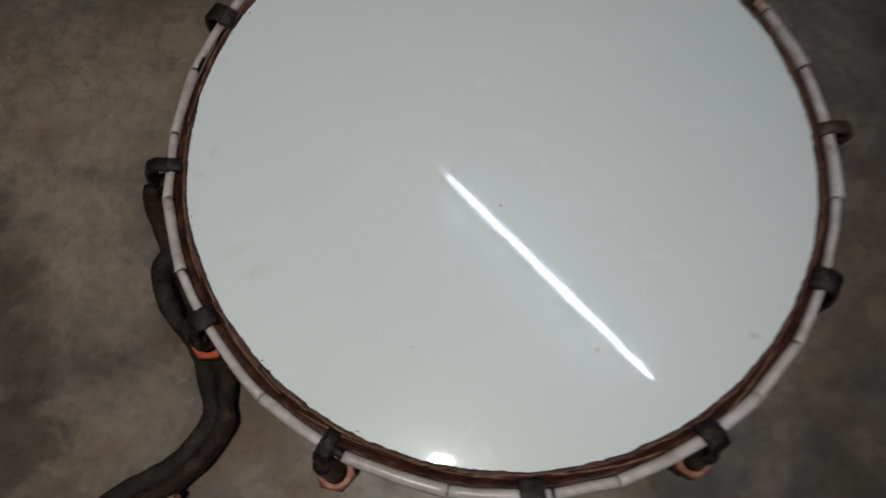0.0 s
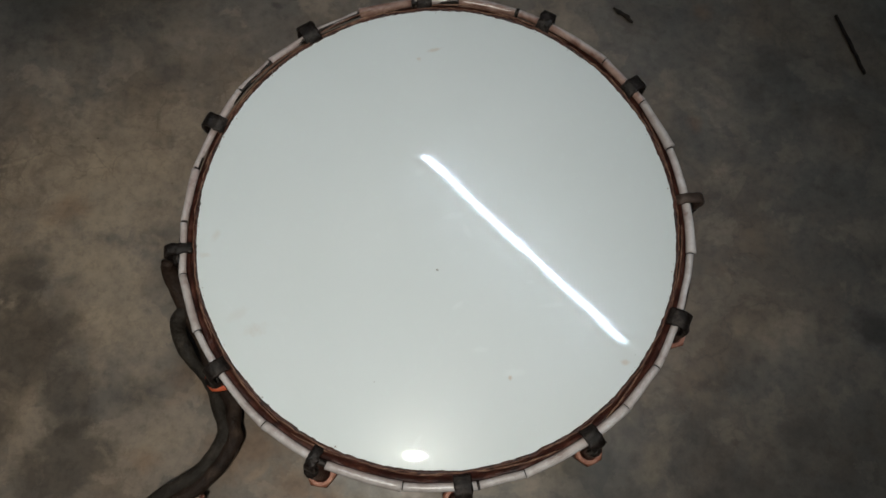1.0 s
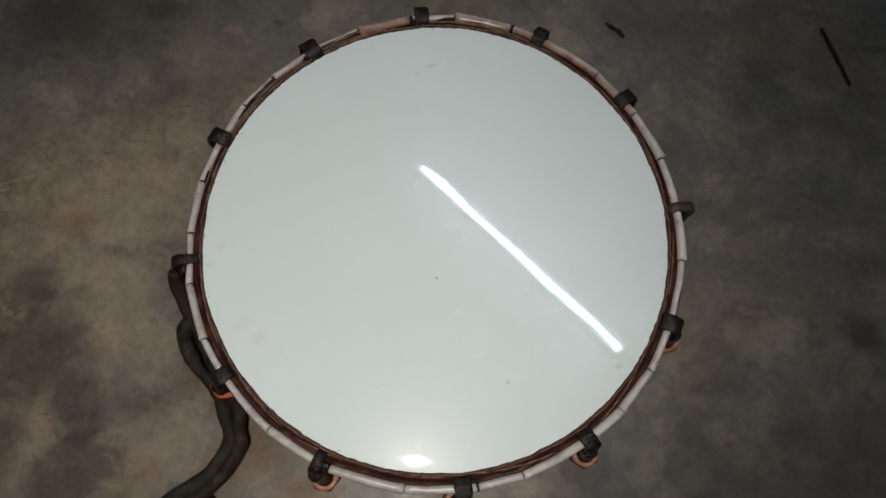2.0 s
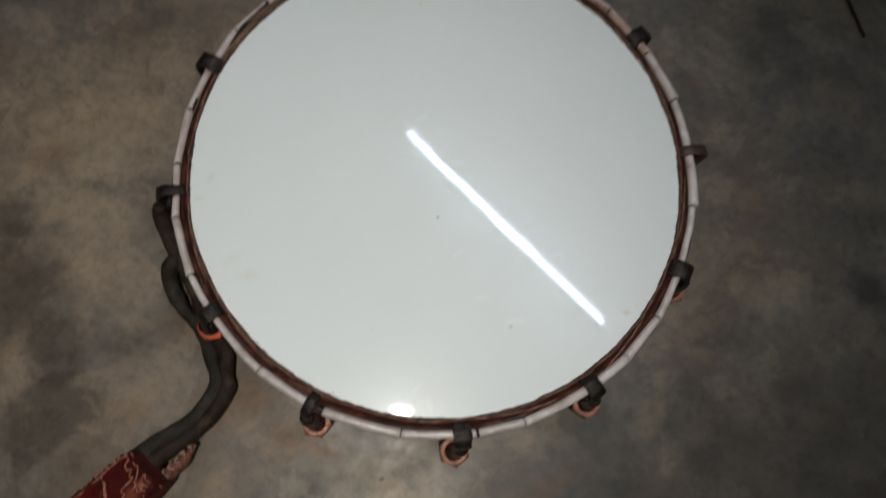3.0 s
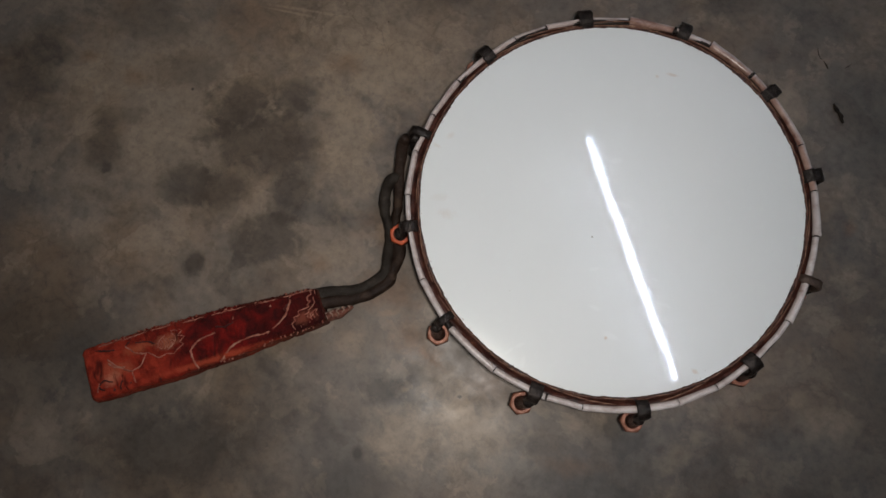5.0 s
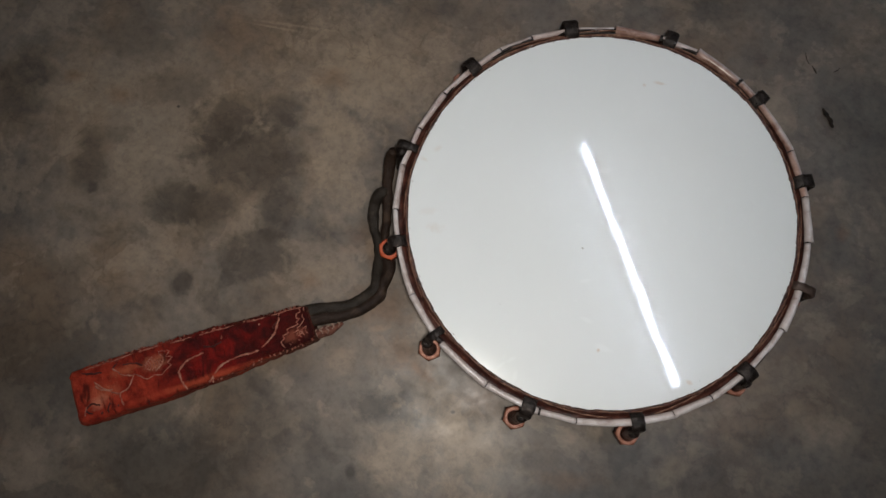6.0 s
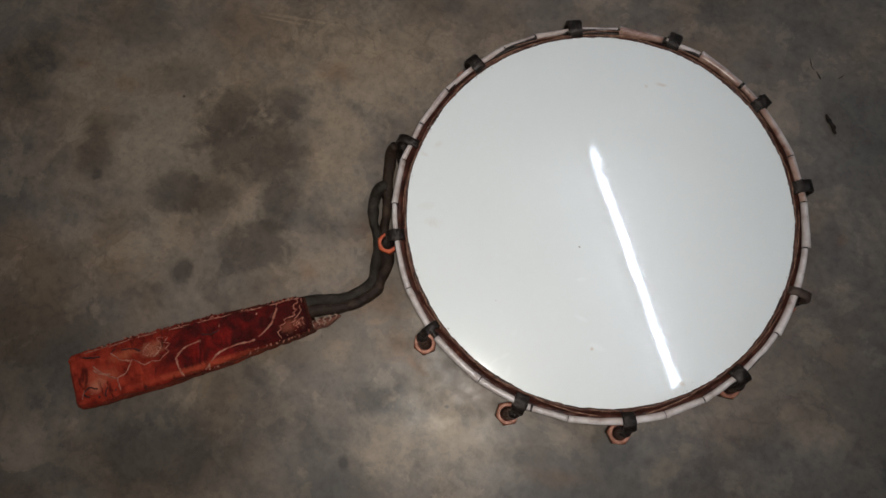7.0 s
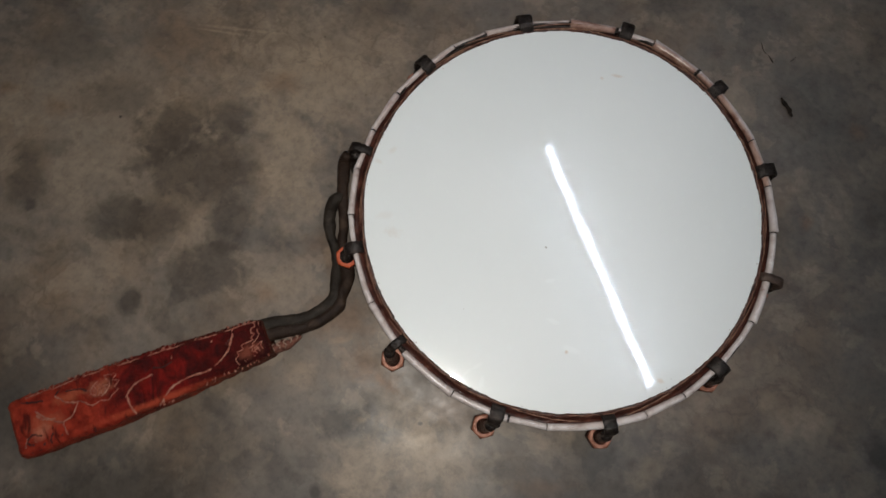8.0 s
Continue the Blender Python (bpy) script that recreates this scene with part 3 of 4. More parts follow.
# torn strips of hide lying in the channel
for a0, a1, r0, r1, lift in ((-76, -58, 0.1425, 0.1458, 0.0016), (-46, -31, 0.1462, 0.1428, 0.0012), (-141, -122, 0.1422, 0.1440, 0.0012), (-118, -104, 0.1445, 0.1424, 0.0010), (141, 163, 0.1430, 0.1452, 0.0012),
                            (104, 122, 0.1450, 0.1432, 0.0014), (60, 88, 0.1440, 0.1450, 0.0010), (12, 34, 0.1428, 0.1446, 0.0008), (-164, -146, 0.1424, 0.1434, 0.0012), (112, 127, 0.1470, 0.1446, 0.0030), (131, 148, 0.1436, 0.1462, 0.0026), (117, 136, 0.1428, 0.1436, 0.0014), (150, 172, 0.1426, 0.1438, 0.0012), (84, 100, 0.1462, 0.1440, 0.0020), (-20, 4, 0.1430, 0.1444, 0.0010), (-98, -84, 0.1424, 0.1430, 0.0010)):
    pts = []
    for k in range(13):
        u = k / 12
        a = a0 + (a1 - a0) * u
        r = r0 + (r1 - r0) * u + 0.0005 * noise.noise(Vector((a, 1, 2))) + 0.7 * dent(a)
        fat = (0.0002 + 0.0004 * math.sin(math.pi * u) ** 0.6)
        pts.append((*polar(a, r, ZH - 0.0016 + lift + 0.0006 * noise.noise(Vector((a * 0.3, 5, 2)))), fat, fat * 0.6))
    bm = bmesh.new()
    sweep(bm, pts, 6, 0.4, a0)
    part("hide_strip", bm, FRAY, drum)

# hoop: an iron ring in plastic sleeves
RH = 0.1496
hoop = part("hoop", bmesh.new(), SLEEVE, drum)
bm = bmesh.new()
lathe(bm, [(RH + 0.0018 * math.cos(u), ZT - 0.0030 + 0.0018 * math.sin(u)) for u in [2 * math.pi * k / 10 for k in range(10)]], 200, lambda i, a: (dent(math.degrees(a)), 0))
hoop.data = mesh_of("hoop", bm, IRON)
hoop["label"] = "iron hoop under white plastic sleeves"


def sleeve(a0, a1, r0, r1, mat, out0=0.0, out1=0.0):
    n = max(4, int(abs(a1 - a0) / 1.2))
    gap = 0.08 if abs(a1 - a0) > 2 else 0.0
    bow = min(0.0007, RH * (1 - math.cos(radians(a1 - a0) / 2)))
    rings = []
    for k in range(n + 1):
        u = k / n
        r = r0 + (r1 - r0) * u
        a = a0 + gap + (a1 - a0 - 2 * gap) * u
        c = RH + dent(a) + out0 + (out1 - out0) * u + bow * (0.35 - 4 * u * (1 - u)) + 0.0003 * noise.noise(Vector((a * 0.2, 3, 1)))
        ring = []
        for s in range(14):
            w = 2 * math.pi * s / 14
            q = 0.86 * r * (1 + 0.04 * math.exp(-k * 1.5) + 0.07 * math.exp(-(n - k) * 1.5)) * (1 + 0.05 * noise.noise(Vector((a * 0.5, math.cos(w) * 2, math.sin(w) * 2))))
            ring.append(polar(a, c + q * math.cos(w), ZT - 0.0030 + q * math.sin(w)))
        rings.append(ring)
    bm = bmesh.new()
    skin(bm, rings)
    return part("sleeve", bm, mat, hoop)


W, T = SLEEVE, SLEEVE_TAN
SLEEVES = [
    (-174.0, -162.1, 0.0023, 0.0024, W, 0, 0), (-162.0, -148.9, 0.0027, 0.0028, W, 0, 0), (-148.8, -124.0, 0.0022, 0.0026, W, 0, 0), (-123.9, -111.5, 0.0030, 0.0027, W, 0, 0),
    (-108.5, -92.2, 0.0028, 0.0032, W, 0, 0), (-92.1, -76.8, 0.0027, 0.0027, W, 0, 0), (-76.6, -66.8, 0.0025, 0.0026, W, 0, 0), (-66.7, -41.0, 0.0028, 0.0032, W, 0, 0),
    (-40.9, -30.0, 0.0032, 0.0026, W, 0, 0), (-29.8, -2.8, 0.0026, 0.0024, W, 0, -0.0004), (-2.6, 23.0, 0.0034, 0.0025, W, 0.0002, -0.0004), (23.3, 36.2, 0.0036, 0.0028, W, 0.0003, -0.0002),
    (36.4, 50.0, 0.0029, 0.0030, T, -0.0002, -0.0002), (50.2, 74.6, 0.0030, 0.0027, T, 0, -0.0002), (75.4, 89.8, 0.0030, 0.0043, T, -0.0004, 0.0004), (90.1, 100.8, 0.0023, 0.0023, W, 0.0006, 0.0006),
    (101.6, 115.0, 0.0030, 0.0040, T, 0, 0), (115.4, 127.0, 0.0021, 0.0021, W, 0.0004, 0.0006), (127.3, 140.4, 0.0020, 0.0026, W, 0.0006, 0.0004), (140.8, 150.6, 0.0021, 0.0023, W, 0.0004, 0.0008), (150.9, 172.6, 0.0026, 0.0022, W, 0.0006, 0.0002), (173.0, 185.7, 0.0029, 0.0023, W, 0.0002, 0),
]
for a0, a1, r0, r1, mat, o0, o1 in SLEEVES:
    sleeve(a0, a1, r0, r1, mat, o0, o1)
for a, r in ((101.2, 0.0034), (74.9, 0.0036), (-76.7, 0.0029)):
    sleeve(a - 0.3, a + 0.3, r, r, IRON).name = "binding"

# twelve hooks over the hoop, each with its threaded rod and nut
HOOKS = [(-139.3, 0.0085, 0), (-111.2, 0.0060, 0), (-79.9, 0.0095, 0), (-50.9, 0.0090, 0), (-18.4, 0.0105, 0), (10.0, 0.0060, 1),
         (40.6, 0.0095, 0), (67.5, 0.0090, 0), (98.5, 0.0092, 0), (128.5, 0.0108, 0), (161.0, 0.0095, 0), (-167.6, 0.0062, 0)]


def hook(deg, wide, rusty, reach, nut_r, swing):
    iron = IRON_RUST if rusty else IRON
    turn = Matrix.Rotation(radians(deg), 4, "Z") @ Matrix.Translation((dent(deg), 0, 0))
    line = spline([(0.1426, ZT - 0.0052), (0.1440, ZT - 0.0012), (0.1468, ZT + 0.0016), (0.1500, ZT + 0.0020), (0.1530 + reach * 0.6, ZT + 0.0012), (0.1552 + reach, ZT - 0.0016), (0.1562 + reach, ZT - 0.0070), (0.1568 + reach * 0.6, ZT - 0.0140)], 4)
    bm = bmesh.new()
    rings = []
    for i, p in enumerate(line):
        t = line[min(i + 1, len(line) - 1)] - line[max(i - 1, 0)]
        t = t / np.linalg.norm(t)
        n = np.array((-t[1], t[0]))
        h, w = 0.0011, wide / 2
        ring = []
        for s, q in ((-w, -h * 0.6), (-w * 0.9, -h), (w * 0.9, -h), (w, -h * 0.6), (w, h * 0.6), (w * 0.86, h), (-w * 0.86, h), (-w, h * 0.6)):
            jit = 0.0008 * noise.noise(Vector((i * 0.4, s * 700, deg)))
            ring.append(turn @ Vector((p[0] + n[0] * q + jit, s + jit, p[1] + n[1] * q)))
        rings.append(ring)
    skin(bm, rings)
    ob = part("tension_hook", bm, iron, drum, "rust-brown iron hook" if rusty else "black iron hook")
    bm = bmesh.new()
    aside = nut_r * radians(swing)
    rod = [(0.1572, 0, ZT - 0.015, 0.0042, 0.0042), (0.1582, 0, ZT - 0.024, 0.0042, 0.0042), (0.5 * (0.1594 + nut_r), 0.7 * aside, 0.044, 0.0041, 0.0041), (nut_r, aside, 0.0385, 0.0046, 0.0046), (nut_r, aside, 0.022, 0.0046, 0.0046)]
    rings = []
    for x, y, z, rr, _ in spline(rod, 4):
        rings.append([turn @ Vector((x + rr * math.cos(a), y + rr * math.sin(a), z)) for a in [2 * math.pi * k / 10 for k in range(10)]])
    skin(bm, rings)
    part("threaded_rod", bm, IRON, ob)
    return ob


def nut_mesh():
    bm = bmesh.new()
    n = 24
    prof = []
    for k in range(n):
        a = 2 * math.pi * k / n
        w = (a + math.pi / 6) % (math.pi / 3) - math.pi / 6
        hexr = 0.0081 / math.cos(w)
        prof.append((a, hexr))
    def ringat(f, z):
        return [(f(a, h) * math.cos(a), f(a, h) * math.sin(a), z) for a, h in prof]
    rings = [ringat(lambda a, h: 0.0048, 0.0), ringat(lambda a, h: h - 0.0006, 0.0), ringat(lambda a, h: h, 0.0008), ringat(lambda a, h: h, 0.0060), ringat(lambda a, h: 0.5 * h + 0.0041, 0.0072),
             ringat(lambda a, h: 0.0078, 0.0079), ringat(lambda a, h: 0.0074, 0.0081), ringat(lambda a, h: 0.0056, 0.0081), ringat(lambda a, h: 0.0048, 0.0074)]
    skin(bm, rings, closed=True)
    me = mesh_of("nut", bm, [NUT, NUT_EDGE], False)
    for p in me.polygons:
        if p.center.z < 0.0073 or math.hypot(p.center.x, p.center.y) < 0.0053:
            p.material_index = 1
    return me


NUT_MESH = nut_mesh()
NUT_MESH_NEW = NUT_MESH.copy()
NUT_MESH_NEW.materials[0] = NUT_NEW
NUT_TURN = {0: -1.6, 1: 1.0, 2: -0.8}
for i, (deg, wide, rusty) in enumerate(HOOKS):
    nut_r, swing = 0.1586 if i < 2 else 0.1598, NUT_TURN.get(i, 0.4)
    holder = hook(deg, wide, rusty, 0.0035 if i in (5, 11) else 0.0014 if i > 5 else 0.0, nut_r, swing)
    if i == 11:          # the handle bar ends here; its nut is left out to fit the camera's view
        continue
    nut = new("nut", NUT_MESH)
    nut.parent = holder
    if i == 0:
        nut.data = NUT_MESH_NEW
    nut.matrix_local = Matrix.Translation(polar(deg + swing, nut_r + dent(deg), 0.030)) @ Matrix.Rotation(radians(deg + 17 * i), 4, "Z")
    nut["label"] = "orange painted hex nut"

# ---- the handle: two wrapped bars and a velvet grip ----


def offset_path(rows, by):
    """The rows moved sideways by a share of their half width, and slimmed to one bar of the pair."""
    out = []
    for i, r in enumerate(rows):
        t = Vector(rows[min(i + 1, len(rows) - 1)][:2]) - Vector(rows[max(i - 1, 0)][:2])
        t.normalize()
        out.append((r[0] + t.y * by * r[3], r[1] - t.x * by * r[3], r[2], r[3] * 0.62, r[4] * 0.8))
    return out


ARM = [(-0.1614, -0.2010, 0.0355, 0.0092, 0.0068), (-0.1464, -0.1763, 0.0325, 0.0086, 0.0066), (-0.1310, -0.1628, 0.0290, 0.0078, 0.0058), (-0.1230, -0.1534, 0.0270, 0.0075, 0.0056), (-0.1179, -0.1442, 0.0250, 0.0078, 0.0056), (-0.1153, -0.1345, 0.0230, 0.0076, 0.0056), (-0.1169, -0.1271, 0.0220, 0.0070, 0.0052)]
# the outer bar ends in a flattened knob; the inner one runs on up to its hook
bar_a = offset_path(ARM, -0.42) + [(-0.1254, -0.1164, 0.020, 0.0048, 0.0040), (-0.1312, -0.1057, 0.020, 0.0042, 0.0036), (-0.1392, -0.0967, 0.021, 0.0037, 0.0034), (-0.1466, -0.0898, 0.023, 0.0040, 0.0036), (-0.1520, -0.0818, 0.026, 0.0046, 0.0038),
                                   (-0.1554, -0.0735, 0.030, 0.0047, 0.0042), (-0.1552, -0.0682, 0.034, 0.0052, 0.0044), (-0.1530, -0.0630, 0.037, 0.0042, 0.0036), (-0.1515, -0.0600, 0.038, 0.0018, 0.0018)]
bar_b = offset_path(ARM, 0.42) + [(-0.1182, -0.1115, 0.020, 0.0056, 0.0044), (-0.1277, -0.1014, 0.019, 0.0052, 0.0042), (-0.1353, -0.0921, 0.020, 0.0042, 0.0038), (-0.1391, -0.0828, 0.024, 0.0036, 0.0034), (-0.1433, -0.0744, 0.028, 0.0037, 0.0034), (-0.1487, -0.0650, 0.033, 0.0044, 0.0038),
                                  (-0.1541, -0.0557, 0.038, 0.0042, 0.0038), (-0.1579, -0.0460, 0.044, 0.0048, 0.0042), (-0.1600, -0.0388, 0.052, 0.0047, 0.0042), (-0.1590, -0.0359, 0.058, 0.0034, 0.0032)]
for k, rows in enumerate((bar_a, bar_b)):
    bm = bmesh.new()
    sweep(bm, spline(rows, 8), 16, 0.17, 9.0 * k)
    part("handle_bar", bm, WRAP_BROWN if k else WRAP, drum, "brown-black bent handle bar" if k else "dark grey bent handle bar")

G0, G1 = Vector((-0.1419, -0.1801, 0.0)), Vector((-0.2575, -0.3213, 0.0))
grip_run = (G1 - G0).normalized()
GRIP = Matrix(((grip_run.x, grip_run.y, 0, G0.x), (grip_run.y, -grip_run.x, 0, G0.y), (0, 0, -1, 0), (0, 0, 0, 1)))
GRIP_LEN = (G1 - G0).length


def grip_half(s):
    return float(np.interp(s, (0, 0.12, 0.25, 0.5, 0.75, 1.0), (0.0134, 0.0150, 0.0172, 0.0203, 0.0213, 0.0204))) + 0.0004 * math.sin(21 * s)


def grip_world(s, lat, z):
    p = G0 + grip_run * (s * GRIP_LEN)
    side = Vector((-grip_run.y, grip_run.x, 0))
    return Vector((p.x, p.y, z)) + side * lat


def grip_at(s, v, lift=0.0):
    """On the grip: s from arm to butt, v from -1 (far edge) to 1 (near edge) over the top, past 1 down the side."""
    h = grip_half(s)
    v0 = max(-1.0, min(1.0, v))
    woven = 0.0142 + 0.0066 * s
    lat = v0 * (woven + (h - woven) * v0 ** 4) * 0.96
    sag = 0.0030 * abs(lat / h) ** 4
    z = 0.0475 - sag - max(0.0, abs(v) - 1) * 0.012
    z += 0.0011 * noise.noise(Vector((s * 16, v * 2.2, 4))) + lift
    return grip_world(s, lat + (0.0006 if v > 1 else 0), z)


bm = bmesh.new()
rings = []
for i in range(73):
    s = i / 72
    h = grip_half(s)
    ring = []
    for k in range(44):
        a = 2 * math.pi * k / 44
        c, q = math.cos(a), math.sin(a)
        e = 0.28
        lat = math.copysign(abs(c) ** e, c) * h
        zz = 0.0335 + math.copysign(abs(q) ** e, q) * 0.0138
        wr = noise.fractal(Vector((s * 24, c * 2.4, q * 2.4)), 0.7, 2.0, 5) + 0.9 * (max(0, -c) ** 4) * noise.noise(Vector((s * 34, 3, q)))
        lat += 0.0013 * wr * abs(c)
        zz += 0.0015 * wr * abs(q)
        ends = 1 - 0.05 * max(0, (abs(s - 0.5) - 0.490) / 0.010)
        ring.append(grip_world(s + (0.004 * noise.noise(Vector((c * 3, q * 3, 1))) if i in (0, 72) else 0), lat * ends, 0.0335 + (zz - 0.0335) * ends))
    rings.append(ring)
skin(bm, rings)
grip = part("grip", bm, VELVET, None)
# the cloth's own axis runs along the grip, so that its colour ramp does too
frame_m = Matrix.Translation(G0) @ Matrix.Rotation(math.atan2(grip_run.y, grip_run.x), 4, "Z")
grip.data.transform(frame_m.inverted())
grip.parent = drum
grip.matrix_local = frame_m
grip["label"] = "worn red and orange velvet grip cover"


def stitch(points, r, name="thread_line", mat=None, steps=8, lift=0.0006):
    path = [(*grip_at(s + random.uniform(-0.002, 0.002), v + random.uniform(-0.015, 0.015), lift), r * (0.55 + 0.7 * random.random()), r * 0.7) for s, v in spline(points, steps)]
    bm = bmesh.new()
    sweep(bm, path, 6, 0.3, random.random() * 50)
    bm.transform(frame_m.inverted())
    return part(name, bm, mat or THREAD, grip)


LINES = [
    [(0.11, -0.93), (0.13, -0.33), (0.17, 0.23), (0.24, 0.59), (0.31, 0.54), (0.39, 0.66), (0.46, 1.05)],
    [(0.45, -0.15), (0.52, -0.03), (0.56, 0.28), (0.56, 0.78), (0.55, 1.0)],
    [(0.74, -0.2), (0.77, 0.24), (0.81, 0.38), (0.81, 0.82)],
    [(0.9, -0.36), (0.86, 0.08), (0.81, 0.39)],
    [(0.82, -0.66), (0.78, -0.28), (0.74, -0.16)],
]
HATCH = []
# stepped borders of the woven corner and of the flower
STEPS = [
    [(0.030, -0.92), (0.026, -0.66), (0.044, -0.60), (0.047, -0.36), (0.034, -0.30), (0.052, -0.14), (0.048, -0.04), (0.070, 0.02), (0.096, 0.05), (0.092, 0.24), (0.120, 0.30), (0.116, 0.48), (0.132, 0.58), (0.128, 0.92)],
    [(0.010, -0.86), (0.014, -0.50), (0.022, -0.46), (0.020, -0.20), (0.030, -0.02), (0.054, 0.16), (0.050, 0.26), (0.078, 0.34), (0.074, 0.52), (0.100, 0.64), (0.098, 0.90)],
    [(0.020, 0.22), (0.044, 0.36), (0.040, 0.50), (0.066, 0.58), (0.060, 0.80)],
    [(0.575, -0.90), (0.600, -0.80), (0.580, -0.66), (0.600, -0.52), (0.572, -0.40), (0.598, -0.24), (0.584, -0.08), (0.615, 0.06), (0.630, 0.20), (0.660, 0.10), (0.690, 0.18), (0.715, -0.02), (0.735, -0.18)],
    [(0.595, -0.72), (0.625, -0.78), (0.612, -0.50), (0.622, -0.26), (0.655, -0.06)],
    [(0.650, -0.62), (0.680, -0.50), (0.690, -0.30), (0.672, -0.16)],
]
# close rows of couching that fill the flower and the woven corner
for k in range(7):
    s0 = 0.628 + 0.011 * k
    HATCH.append([(s0, -0.58 + 0.05 * abs(k - 3)), (s0 - 0.008, -0.34), (s0 + 0.004, -0.08 - 0.05 * abs(k - 3))])
for k in range(6):
    s0 = 0.018 + 0.014 * k
    HATCH.append([(s0, 0.22 + 0.06 * k), (s0 + 0.006, 0.42 + 0.05 * k), (s0 + 0.002, 0.62 + 0.04 * k)])
for pts in HATCH:
    stitch(pts, 0.00036, steps=4)
for k, pts in enumerate(LINES):
    stitch(pts, 0.0008 if k < 2 else 0.0006)
for pts in STEPS:
    stitch(pts, 0.00048, steps=2)
# dark curls on the worn butt: the shade of folds laid on as lines
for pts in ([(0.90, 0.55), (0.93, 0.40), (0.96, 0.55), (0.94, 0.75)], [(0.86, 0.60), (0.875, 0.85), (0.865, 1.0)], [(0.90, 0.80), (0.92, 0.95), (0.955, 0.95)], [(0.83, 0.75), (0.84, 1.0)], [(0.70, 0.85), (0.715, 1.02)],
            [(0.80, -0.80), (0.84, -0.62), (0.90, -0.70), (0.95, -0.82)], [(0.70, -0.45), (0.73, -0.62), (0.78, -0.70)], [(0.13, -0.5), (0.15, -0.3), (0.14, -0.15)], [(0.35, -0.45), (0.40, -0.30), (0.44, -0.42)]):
    stitch(pts, 0.0007, "fold_line", FOLD_SHADE, 6, 0.0003)
for pts in ([(0.90, -0.20), (0.88, 0.0), (0.84, 0.12)], [(0.955, 0.45), (0.97, 0.75)], [(0.20, -0.70), (0.205, -0.6)], [(0.36, -0.62), (0.365, -0.52)]):
    stitch(pts, 0.0006)
# the seam along the far edge, with frayed tufts, and the trim along the near edge
stitch([(0.02, -0.93), (0.3, -0.90), (0.6, -0.93), (0.93, -0.95)], 0.0005, "seam", steps=30)


def tufts(name, count, v, s0, s1, size, mat, label):
    bm = bmesh.new()
    for _ in range(count):
        s = random.uniform(s0, s1)
        p = grip_at(s, v + random.uniform(-0.1, 0.06), 0.0)
        side = grip_world(0, 1, 0) - grip_world(0, 0, 0)
        aim = (side * math.copysign(1, v) + grip_run * random.uniform(-0.9, 0.9) + Vector((0, 0, random.uniform(-0.2, 0.8)))).normalized()
        ln = size * random.uniform(0.5, 1.3)
        q = p + aim * ln * 0.5 + grip_run * random.uniform(-0.001, 0.001)
        e = p + aim * ln
        w = size * random.uniform(0.16, 0.50)
        sweep(bm, [(*p, w, w), (*q, w * 0.9, w * 0.7), (*e, w * 0.3, w * 0.3)], 5)
    bm.transform(frame_m.inverted())
    part(name, bm, mat, grip, label)["kind"] = "stuff"


tufts("frayed_seam", 130, -0.98, 0.02, 0.97, 0.0016, VELVET, "frayed velvet along the seam")
tufts("pale_fringe", 60, -0.96, 0.05, 0.92, 0.0018, THREAD, "pale thread ends along the seam")
tufts("trim_fringe", 26, 1.05, 0.0, 0.45, 0.0018, THREAD, "pale thread ends along the trim")

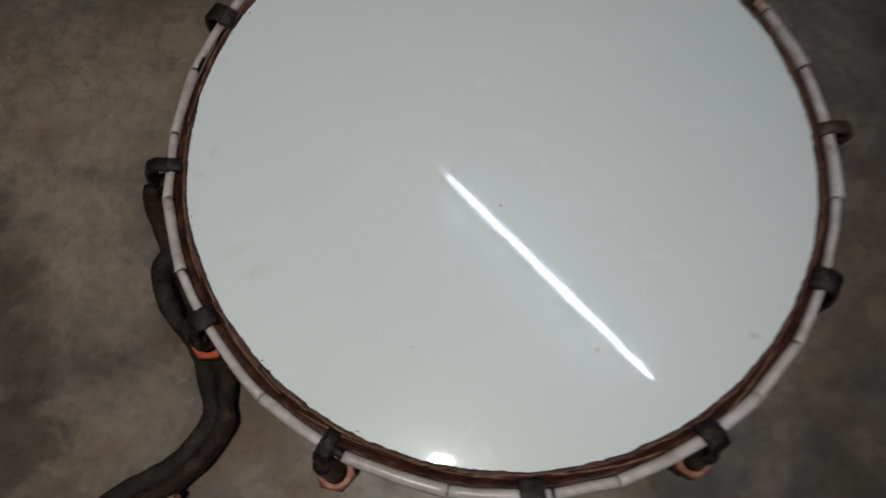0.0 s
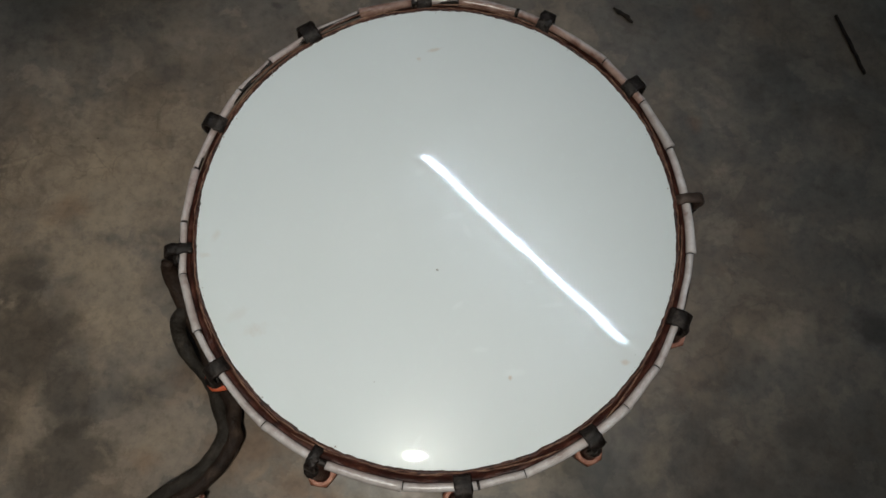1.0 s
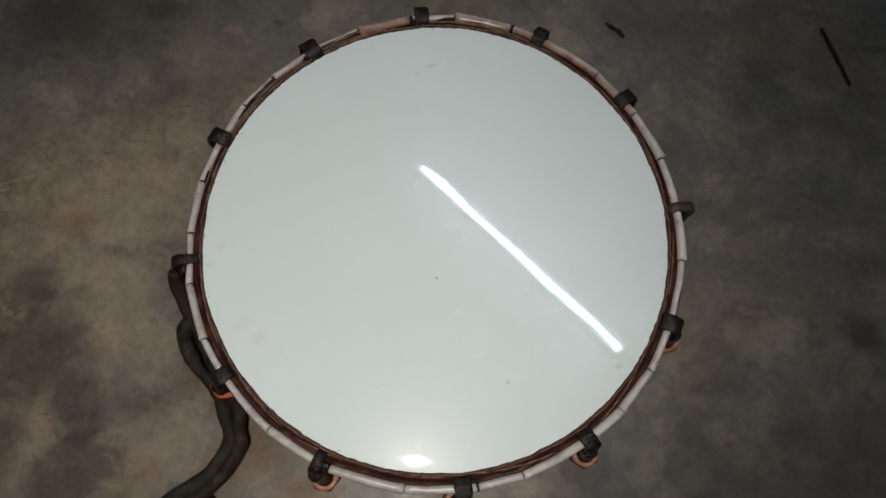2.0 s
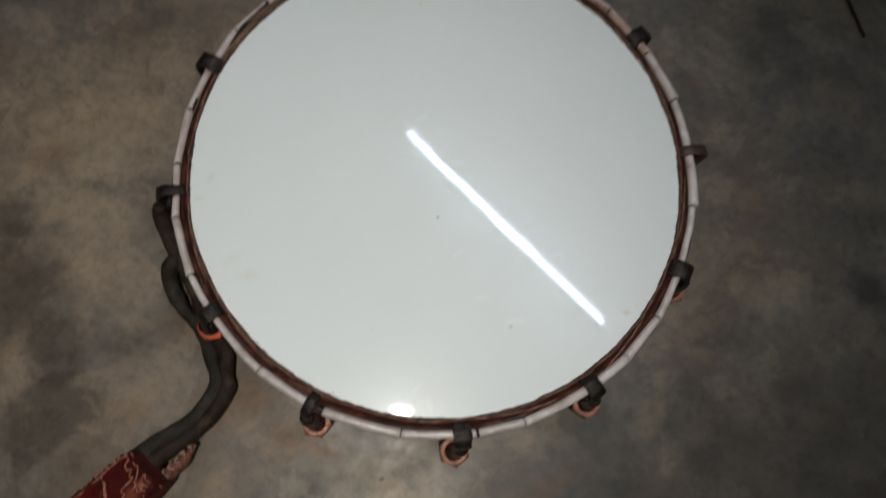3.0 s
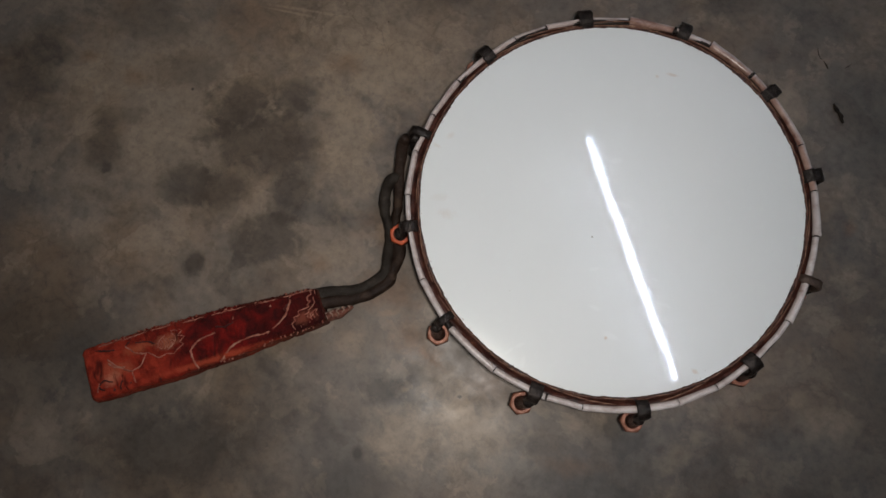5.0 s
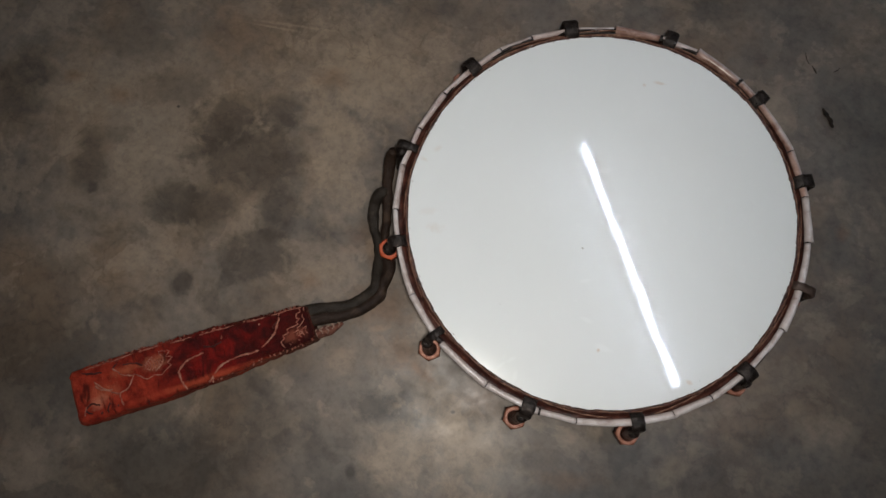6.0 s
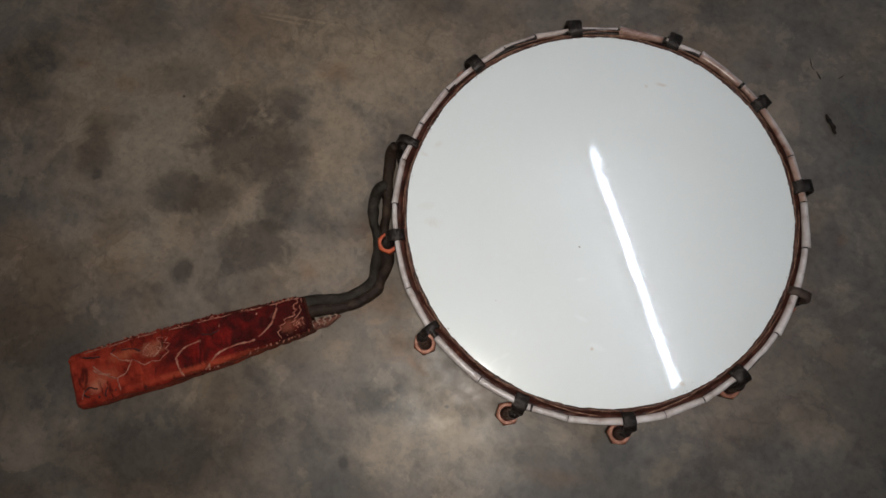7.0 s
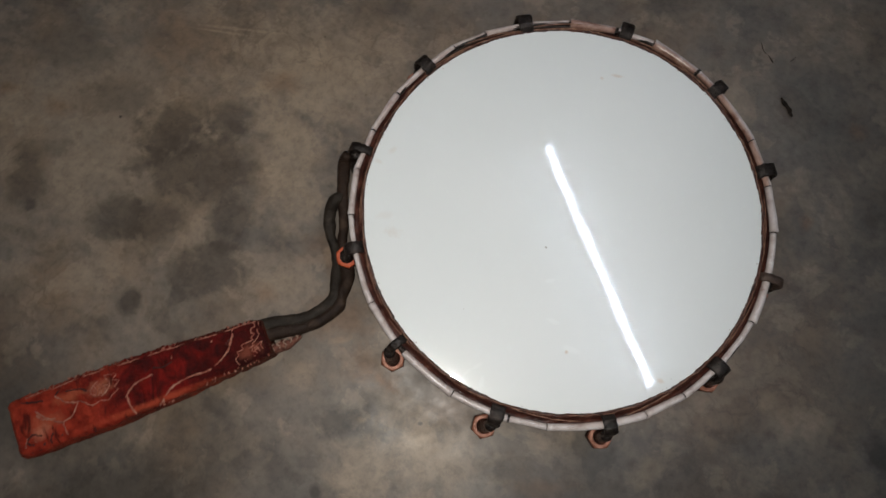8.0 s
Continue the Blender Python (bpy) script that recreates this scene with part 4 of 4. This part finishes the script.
# the longer underlayer of cloth that sticks out at the arm, with its pale trim
bm = bmesh.new()
sweep(bm, spline([(*grip_world(0.10, 0.0080, 0.028), 0.0046, 0.0070), (*grip_world(-0.03, 0.0085, 0.026), 0.0040, 0.0060), (*grip_world(-0.075, 0.0078, 0.026), 0.0026, 0.0040), (*grip_world(-0.115, 0.0066, 0.027), 0.0010, 0.0014)], 6), 12, 0.45, 4.0)
bm.transform(frame_m.inverted())
under = part("cloth_underlayer", bm, WORN_CLOTH, drum, "frayed red-brown cloth layer under the grip")
under.matrix_local = frame_m
for k in range(5):
    s = 0.010 - 0.026 * k
    bm = bmesh.new()
    jx = random.uniform(-0.006, 0.006)
    wide = 1 - 0.10 * k + random.uniform(-0.12, 0.08)
    pts = [(*grip_world(s + jx, 0.0132 * wide, 0.0290), 0.0004, 0.0004), (*grip_world(s - 0.010, 0.0108 * wide, 0.0338 - 0.0008 * k), 0.0006, 0.0005),
           (*grip_world(s - 0.004 + jx, 0.0078 * wide, 0.0345 - 0.0009 * k), 0.0006, 0.0005), (*grip_world(s - 0.018, 0.0056, 0.0335 - 0.0009 * k), 0.0004, 0.0004)]
    sweep(bm, spline(pts, 4), 6, 0.3, k)
    bm.transform(frame_m.inverted())
    part("trim_loop", bm, TRIM, under)

# ---- litter on the floor ----


def litter(name, path, mat, label, category, group=""):
    bm = bmesh.new()
    sweep(bm, spline(path, 5), 8, 0.45, path[0][0] * 77)
    tagged(part(name, bm, mat), label, category, group)


litter("twig", [(0.2938, 0.2185, 0.0016, 0.0011, 0.0011), (0.3003, 0.2026, 0.0016, 0.0014, 0.0013), (0.3067, 0.1858, 0.0015, 0.0013, 0.0012), (0.3129, 0.1693, 0.0014, 0.0010, 0.0010)], TWIG, "thin dark dry twig lying on concrete", "twig", "litter")
litter("dry_scrap", [(0.1200, 0.2074, 0.0016, 0.0008, 0.0008), (0.1240, 0.2042, 0.0018, 0.0019, 0.0012), (0.1272, 0.2024, 0.0018, 0.0012, 0.0010), (0.1306, 0.2006, 0.0018, 0.0022, 0.0013), (0.1318, 0.1982, 0.0016, 0.0015, 0.0011), (0.1352, 0.1962, 0.0012, 0.0008, 0.0007)], TWIG, "small blackened scrap of dry leaf", "scrap", "litter")
litter("fibre", [(0.0846, 0.2478, 0.0004, 0.0002, 0.0002), (0.0866, 0.2446, 0.0005, 0.0004, 0.0003), (0.0893, 0.2414, 0.0005, 0.0003, 0.0003), (0.0925, 0.2398, 0.0004, 0.0002, 0.0002)], FIBRE, "fine dark fibre lying on concrete", "fibre", "litter")
litter("fibre", [(0.0948, 0.2396, 0.0004, 0.0003, 0.0003), (0.0985, 0.2370, 0.0006, 0.0007, 0.0005), (0.1012, 0.2349, 0.0004, 0.0003, 0.0003)], FIBRE, "short dark fibre lying on concrete", "fibre", "litter")
litter("fibre", [(0.1162, 0.2500, 0.0004, 0.0002, 0.0002), (0.1150, 0.2466, 0.0005, 0.0004, 0.0003), (0.1136, 0.2440, 0.0004, 0.0003, 0.0003)], FIBRE, "fine dark fibre lying on concrete", "fibre", "litter")
